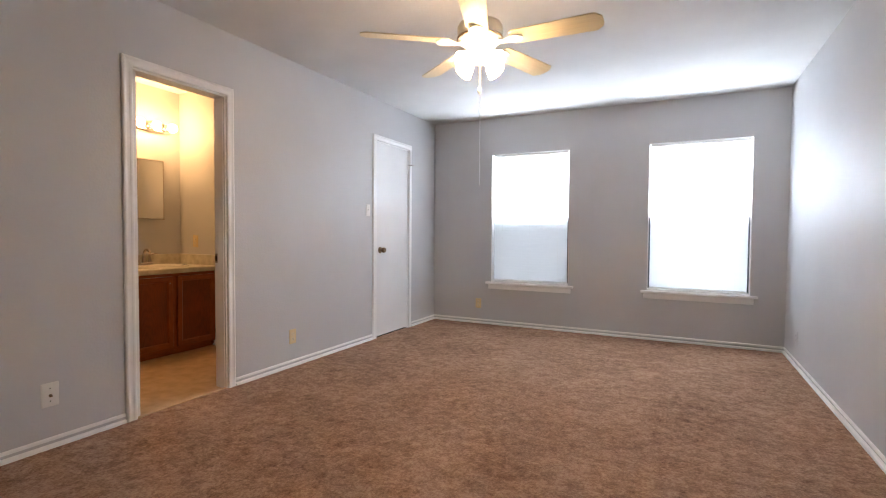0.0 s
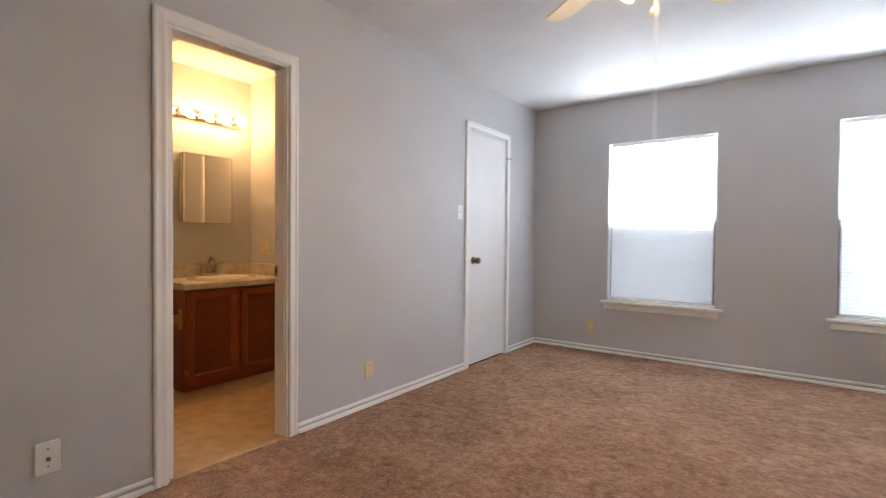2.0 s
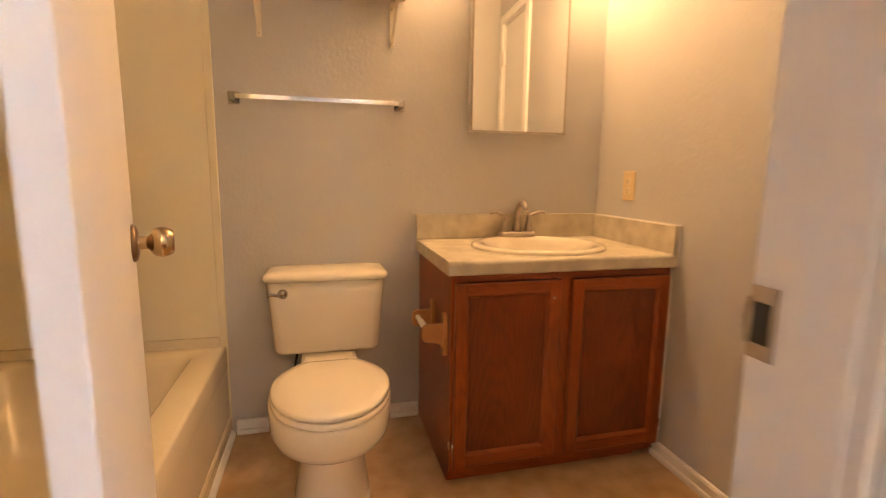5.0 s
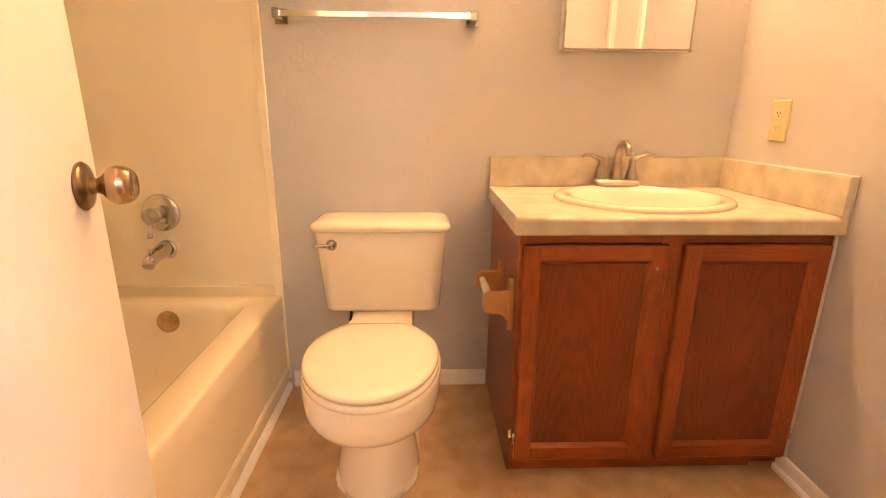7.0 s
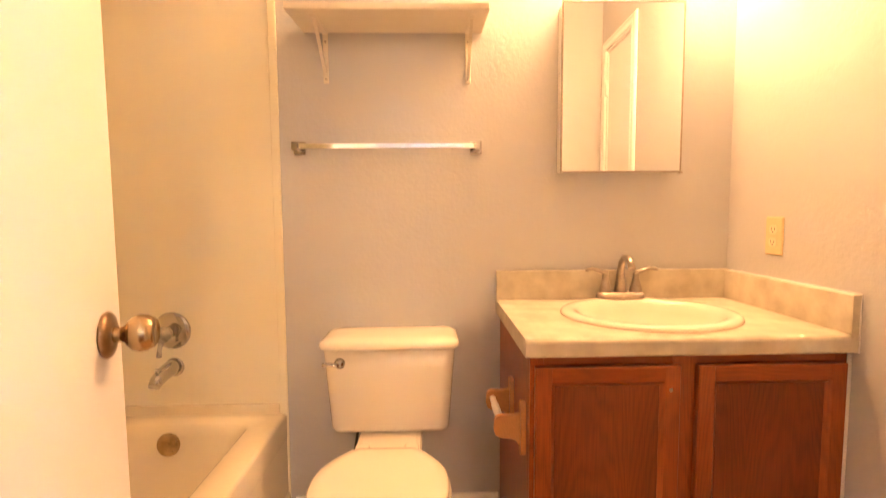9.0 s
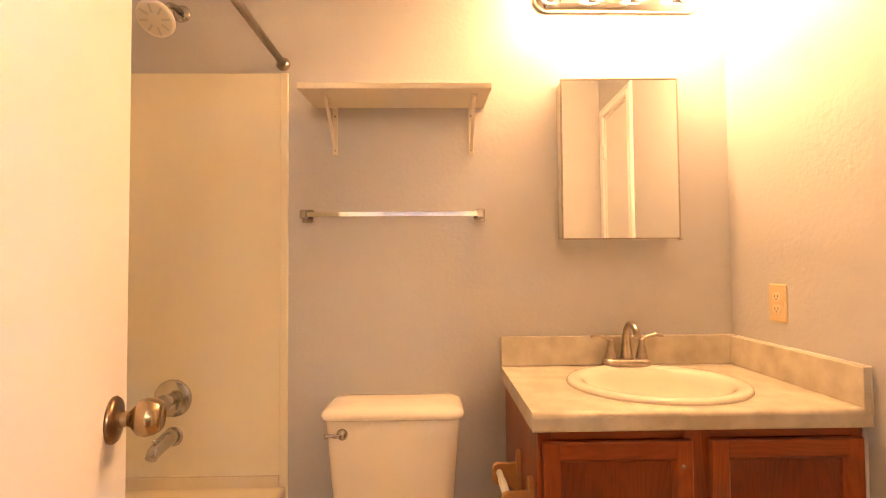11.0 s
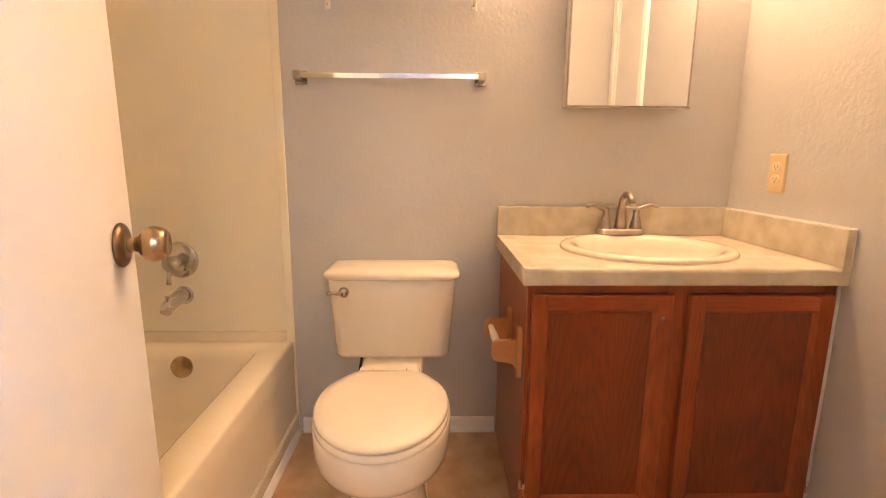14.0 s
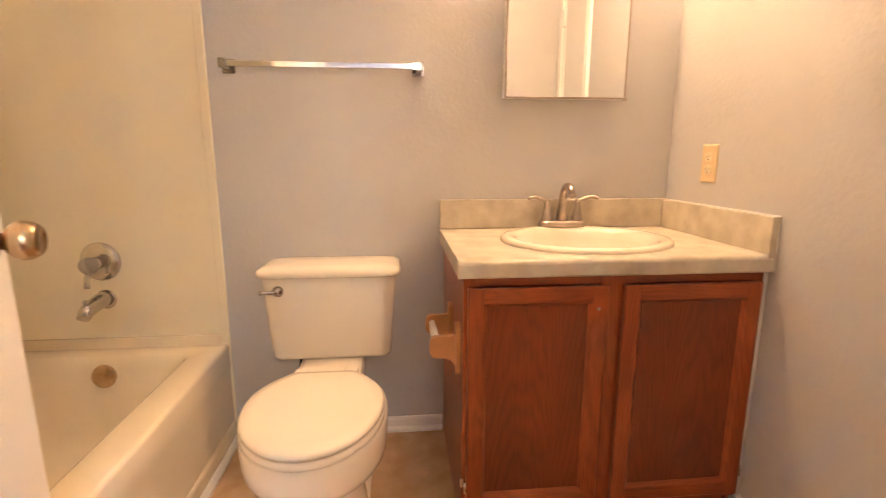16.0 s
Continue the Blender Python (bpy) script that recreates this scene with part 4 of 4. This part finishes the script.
mc = thing("medicine_cabinet", "mirrored medicine cabinet with thin metal edge", "medicine cabinet", (XB, 2.752, 1.196))
mw, mh, md = 0.402, 0.551, 0.062
AJAR = pose(md, 0, 0) @ pose(0, 0, 0, 0, 0, -1.0) @ pose(-md, 0, 0)
part("box", boxes((0.0005, md - 0.008, 0.004, mw - 0.004, 0.004, mh - 0.004), bevel=0.002), PLAST_W, mc)
part("mirror_door", boxes((md - 0.0055, md - 0.0005, 0.003, mw - 0.003, 0.003, mh - 0.003)), MIRROR, mc, "mirror glass door", AJAR)
fr = 0.005
part("frame", boxes((md - 0.008, md + 0.001, 0, fr, 0, mh), (md - 0.008, md + 0.001, mw - fr, mw, 0, mh), (md - 0.008, md + 0.001, fr, mw - fr, 0, fr), (md - 0.008, md + 0.001, fr, mw - fr, mh - fr, mh)), NICKEL, mc, "", AJAR)
part("corner_stop", boxes((md - 0.002, md + 0.010, mw - 0.006, mw + 0.004, -0.004, 0.004), bevel=0.001), NICKEL, mc)

lb = thing("vanity_light_bar", "polished light bar with four lit globe bulbs", "light bar", (XB, 2.976, 2.057))
part("back_plate", loft([[(x, y, z) for y, z, _ in rrect(0, 0, hy, hz, hz, 0, 10)] for x, hy, hz in ((0.0005, 0.300, 0.052), (0.018, 0.300, 0.052), (0.026, 0.294, 0.046), (0.034, 0.280, 0.030))]), BRIGHT, lb, "polished rounded metal back plate")
for k in range(4):
    y = -0.228 + 0.152 * k
    so = part("socket", lathe([(0.030, 0.030), (0.029, 0.060), (0.024, 0.084), (0.020, 0.089), (0, 0.089)], 20, pose(0, y, 0, 0, 90, 0)), BRIGHT, lb, "polished bulb cup")
    part("bulb", lathe([(0.014, 0.054), (0.018, 0.062), (0.030, 0.074), (0.0385, 0.090), (0.040, 0.102), (0.037, 0.118), (0.028, 0.132), (0.014, 0.140), (0, 0.142)], 24, pose(0.034, y, 0, 0, 90, 0)), BULB, so, "lit clear globe bulb")

shf = thing("wall_shelf", "cream painted board shelf on two brackets", "shelf", (XB, 2.200, 1.666))
part("board", boxes((0.0008, 0.222, -0.297, 0.297, 0.0, 0.019), bevel=0.002), SHELFP, shf, "", pose(0, 0, 0, 0, 3.2, 0))
for y in (-0.225, 0.250):
    bk = part("bracket", boxes((0.0006, 0.005, y - 0.009, y + 0.009, -0.165, -0.0005), bevel=0.0015), SHELFP, shf, "cream painted pressed metal bracket")
    part("bracket_arm", boxes((0.0052, 0.175, y - 0.009, y + 0.009, -0.005, -0.0006), bevel=0.0012), SHELFP, bk, "", pose(0, 0, 0, 0, 3.2, 0))
    part("brace", loft([[(0.006 + dx, y + s * 0.005, -0.150 + dz), (0.162 + dx, y + s * 0.005, -0.006), (0.156 + dx, y + s * 0.005, -0.006), (0.006, y + s * 0.005, -0.138)] for s, dx, dz in ((-1, 0, 0), (1, 0, 0))], smooth=False), SHELFP, bk)
    for z in (-0.15, -0.03):
        part("screw", lathe([(0, 0.0015), (0.003, 0.001), (0.004, 0)], 10, pose(0.005, y, z, 0, 90, 0)), NICKEL, bk)

tb = thing("towel_bar", "polished square towel bar on chrome posts", "towel bar", (XB, 2.178, 1.287))
part("bar", boxes((0.046, 0.062, -0.292, 0.292, -0.008, 0.008), bevel=0.001), BRIGHT, tb, "polished square metal bar")
for s in (-1, 1):
    po = part("post", boxes((0.0, 0.008, s * 0.298 - 0.020, s * 0.298 + 0.020, -0.022, 0.022), bevel=0.002), CHROME, tb)
    part("post_arm", boxes((0.0082, 0.070, s * 0.298 - 0.011, s * 0.298 + 0.011, -0.014, 0.014), bevel=0.003), CHROME, po)


def plate(name, label, category, at, rz, w, h, material, kind_of):
    """A wall plate facing local -y: duplex outlet, toggle switch or cable jack."""
    p = thing(name, label, category, at, rz)
    part("cover", loft([[(x, -d, z) for x, z, _ in rrect(0, 0, w / 2 - i, h / 2 - i, 0.004, 0, 3)] for d, i in ((0.0004, 0.0), (0.003, 0.0), (0.006, 0.004))], smooth=False), material, p)
    if kind_of == "outlet":
        for s in (-1, 1):
            f = part("socket_face", loft([[(x, -d, z + s * 0.019) for x, z, _ in rrect(0, 0, 0.017 - i, 0.014 - i, 0.012, 0, 5)] for d, i in ((0.004, 0), (0.0075, 0.0), (0.008, 0.001))], smooth=False), PAINT if material is PAINT else PLAST_C, p)
            part("slot", boxes((-0.0075, -0.0055, -0.0083, -0.0079, s * 0.019 - 0.002, s * 0.019 + 0.006)), SLOT, f)
            part("slot", boxes((0.0055, 0.0075, -0.0083, -0.0079, s * 0.019 - 0.002, s * 0.019 + 0.006)), SLOT, f)
            part("ground_hole", boxes((-0.002, 0.002, -0.0083, -0.0079, s * 0.019 - 0.009, s * 0.019 - 0.005)), SLOT, f)
    elif kind_of == "switch":
        part("toggle", boxes((-0.005, 0.005, -0.018, -0.004, 0.0, 0.010), bevel=0.002), material, p)
        part("screw", lathe([(0, 0.001), (0.003, 0)], 10, pose(0, -0.006, 0.03, 90, 0, 0)), SLOT, p)
    else:
        part("jack", lathe([(0.0075, 0), (0.0075, 0.005), (0.0055, 0.006), (0.0055, 0.012), (0.002, 0.013), (0, 0.013)], 12, pose(0, -0.006, -0.004, 90, 0, 0)), DKBRASS, p, "metal cable jack")
        for s in (-1, 1):
            part("screw", lathe([(0, 0.001), (0.003, 0)], 10, pose(0, -0.006, s * 0.032, 90, 0, 0)), SLOT, p)


plate("outlet", "almond duplex outlet above the vanity", "outlet", (-4.340, YB1, 0.990), 0, 0.072, 0.116, PLAST_A, "outlet")
plate("outlet", "almond duplex outlet low on the grey wall", "outlet", (XL, 3.165, 0.243), 90, 0.072, 0.116, PLAST_A, "outlet")
plate("outlet", "almond duplex outlet below the window", "outlet", (-2.284, YW, 0.242), 0, 0.072, 0.116, PLAST_A, "outlet")
plate("outlet", "painted-over duplex outlet near the corner", "outlet", (XR, 5.117, 0.235), -90, 0.072, 0.116, PAINT, "outlet")
plate("light_switch", "white toggle switch beside the closet door", "light switch", (XL, 4.195, 1.307), 90, 0.072, 0.116, PLAST_W, "switch")
plate("cable_wall_plate", "white cable jack plate above the baseboard", "wall plate", (XL, 1.515, 0.268), 90, 0.076, 0.120, PLAST_W, "jack")

vent = thing("exhaust_vent", "white square bathroom ceiling vent", "vent", (-4.12, 2.43, ZC))
part("vent_frame", boxes((-0.12, 0.12, -0.12, -0.10, -0.012, -0.0005), (-0.12, 0.12, 0.10, 0.12, -0.012, -0.0005), (-0.12, -0.10, -0.10, 0.10, -0.012, -0.0005), (0.10, 0.12, -0.10, 0.10, -0.012, -0.0005), bevel=0.002), PLAST_W, vent)
for k in range(8):
    part("slat", boxes((-0.0995, 0.0995, -0.094 + 0.025 * k, -0.079 + 0.025 * k, -0.010, -0.004)), PLAST_W, vent)


# ---- bedroom ceiling fan ----
def ceiling_fan():
    zb = 2.092
    fan = thing("ceiling_fan", "white ceiling fan with pale blades and lit glass shades", "ceiling fan", (-1.088, 2.69, ZC))
    z = zb - ZC
    part("canopy", lathe([(0, -0.0005), (0.070, -0.0005), (0.072, -0.01), (0.060, -0.045), (0.022, -0.062), (0, -0.062)], 36), FANWHITE, fan)
    part("downrod", tube([(0, 0, -0.055), (0, 0, z + 0.10)], 0.0125, 16), FANWHITE, fan)
    mo = part("motor_housing", lathe([(0, z + 0.135), (0.030, z + 0.135), (0.070, z + 0.125), (0.112, z + 0.105), (0.122, z + 0.085), (0.122, z + 0.045), (0.116, z + 0.030), (0.118, z + 0.020), (0.100, z + 0.008), (0.085, z - 0.004), (0.060, z - 0.012), (0, z - 0.012)], 48), FANWHITE, fan)
    part("trim_ring", lathe([(0.119, z + 0.036), (0.124, z + 0.034), (0.124, z + 0.026), (0.119, z + 0.024)], 48), BRASS, mo, "thin brass-toned ring")
    part("switch_housing", lathe([(0, z - 0.011), (0.052, z - 0.011), (0.052, z - 0.055), (0.045, z - 0.070), (0, z - 0.070)], 32), FANWHITE, fan)
    for k in range(5):
        m = pose(0, 0, z + 0.004, 0, 0, 216 + 72 * k)
        ir = part("blade_iron", loft([[(x, s * w2, zz) for s, w2, zz in ((-1, w, h), (1, w, h), (1, w, h - 0.006), (-1, w, h - 0.006))] for x, w, h in ((0.085, 0.020, 0.006), (0.125, 0.014, -0.004), (0.155, 0.024, -0.002), (0.185, 0.045, 0.0), (0.215, 0.038, 0.001), (0.235, 0.012, 0.002))], smooth=False), FANWHITE, fan, "", m)
        ring0 = [(0.175, 0.045), (0.19, 0.056), (0.30, 0.060), (0.45, 0.064), (0.585, 0.067), (0.600, 0.066), (0.630, 0.036), (0.634, 0.018)]
        outline = [(x, -w) for x, w in ring0] + [(x, w) for x, w in ring0[::-1]]
        bl = loft([[(x, y, zz) for x, y in outline] for zz in (-0.003, 0.003)], smooth=False)
        part("blade", bl, BLADE, ir, "pale maple-faced fan blade", pose(0, 0, 0.006, -12, 0, 0))
    kit = part("light_kit", lathe([(0, z - 0.069), (0.040, z - 0.069), (0.048, z - 0.080), (0.040, z - 0.098), (0.018, z - 0.108), (0, z - 0.110)], 32), FANWHITE, fan)
    for k in range(4):
        a = 67.5 + 90 * k
        m = pose(0, 0, z - 0.060, 0, 0, a) @ pose(0.036, 0, 0, 0, 121, 0) @ Matrix.Diagonal((0.86, 0.86, 0.84, 1))
        part("arm", lathe([(0.014, -0.01), (0.014, 0.03), (0.020, 0.034), (0.020, 0.046), (0, 0.046)], 20, m), FANWHITE, kit)
        sd = part("shade", lathe([(0.021, 0.040), (0.028, 0.050), (0.038, 0.070), (0.047, 0.095), (0.056, 0.120), (0.060, 0.130), (0.057, 0.130), (0.044, 0.096), (0.034, 0.070), (0.020, 0.046)], 28, m), SHADE, kit, "lit frosted tulip glass shade")
        part("bulb", lathe([(0.010, 0.044), (0.012, 0.058), (0.024, 0.080), (0.027, 0.094), (0.022, 0.110), (0, 0.118)], 20, m), SHADE, sd)
    c1 = part("light_chain", tube([(0.008, -0.02, z - 0.10), (0.009, -0.022, 1.862 - ZC)], 0.0030, 6), PLAST_W, fan, "short pull chain")
    part("chain_finial", lathe([(0, 0.022), (0.004, 0.020), (0.009, 0.010), (0.010, 0.003), (0.006, -0.008), (0.003, -0.014), (0, -0.015)], 16, pose(0.009, -0.022, 1.838 - ZC) @ Matrix.Diagonal((1.35, 1.35, 1.2, 1))), PLAST_W, c1)
    c2 = part("fan_chain", tube([(0.016, -0.03, z - 0.06), (0.017, -0.031, 1.35 - ZC)], 0.0026, 6), SLAT, fan, "long thin pull cord")
    part("cord_bead", lathe([(0, 0.006), (0.005, 0.0), (0, -0.006)], 12, pose(0.017, -0.031, 1.346 - ZC)), PLAST_W, c2)


ceiling_fan()
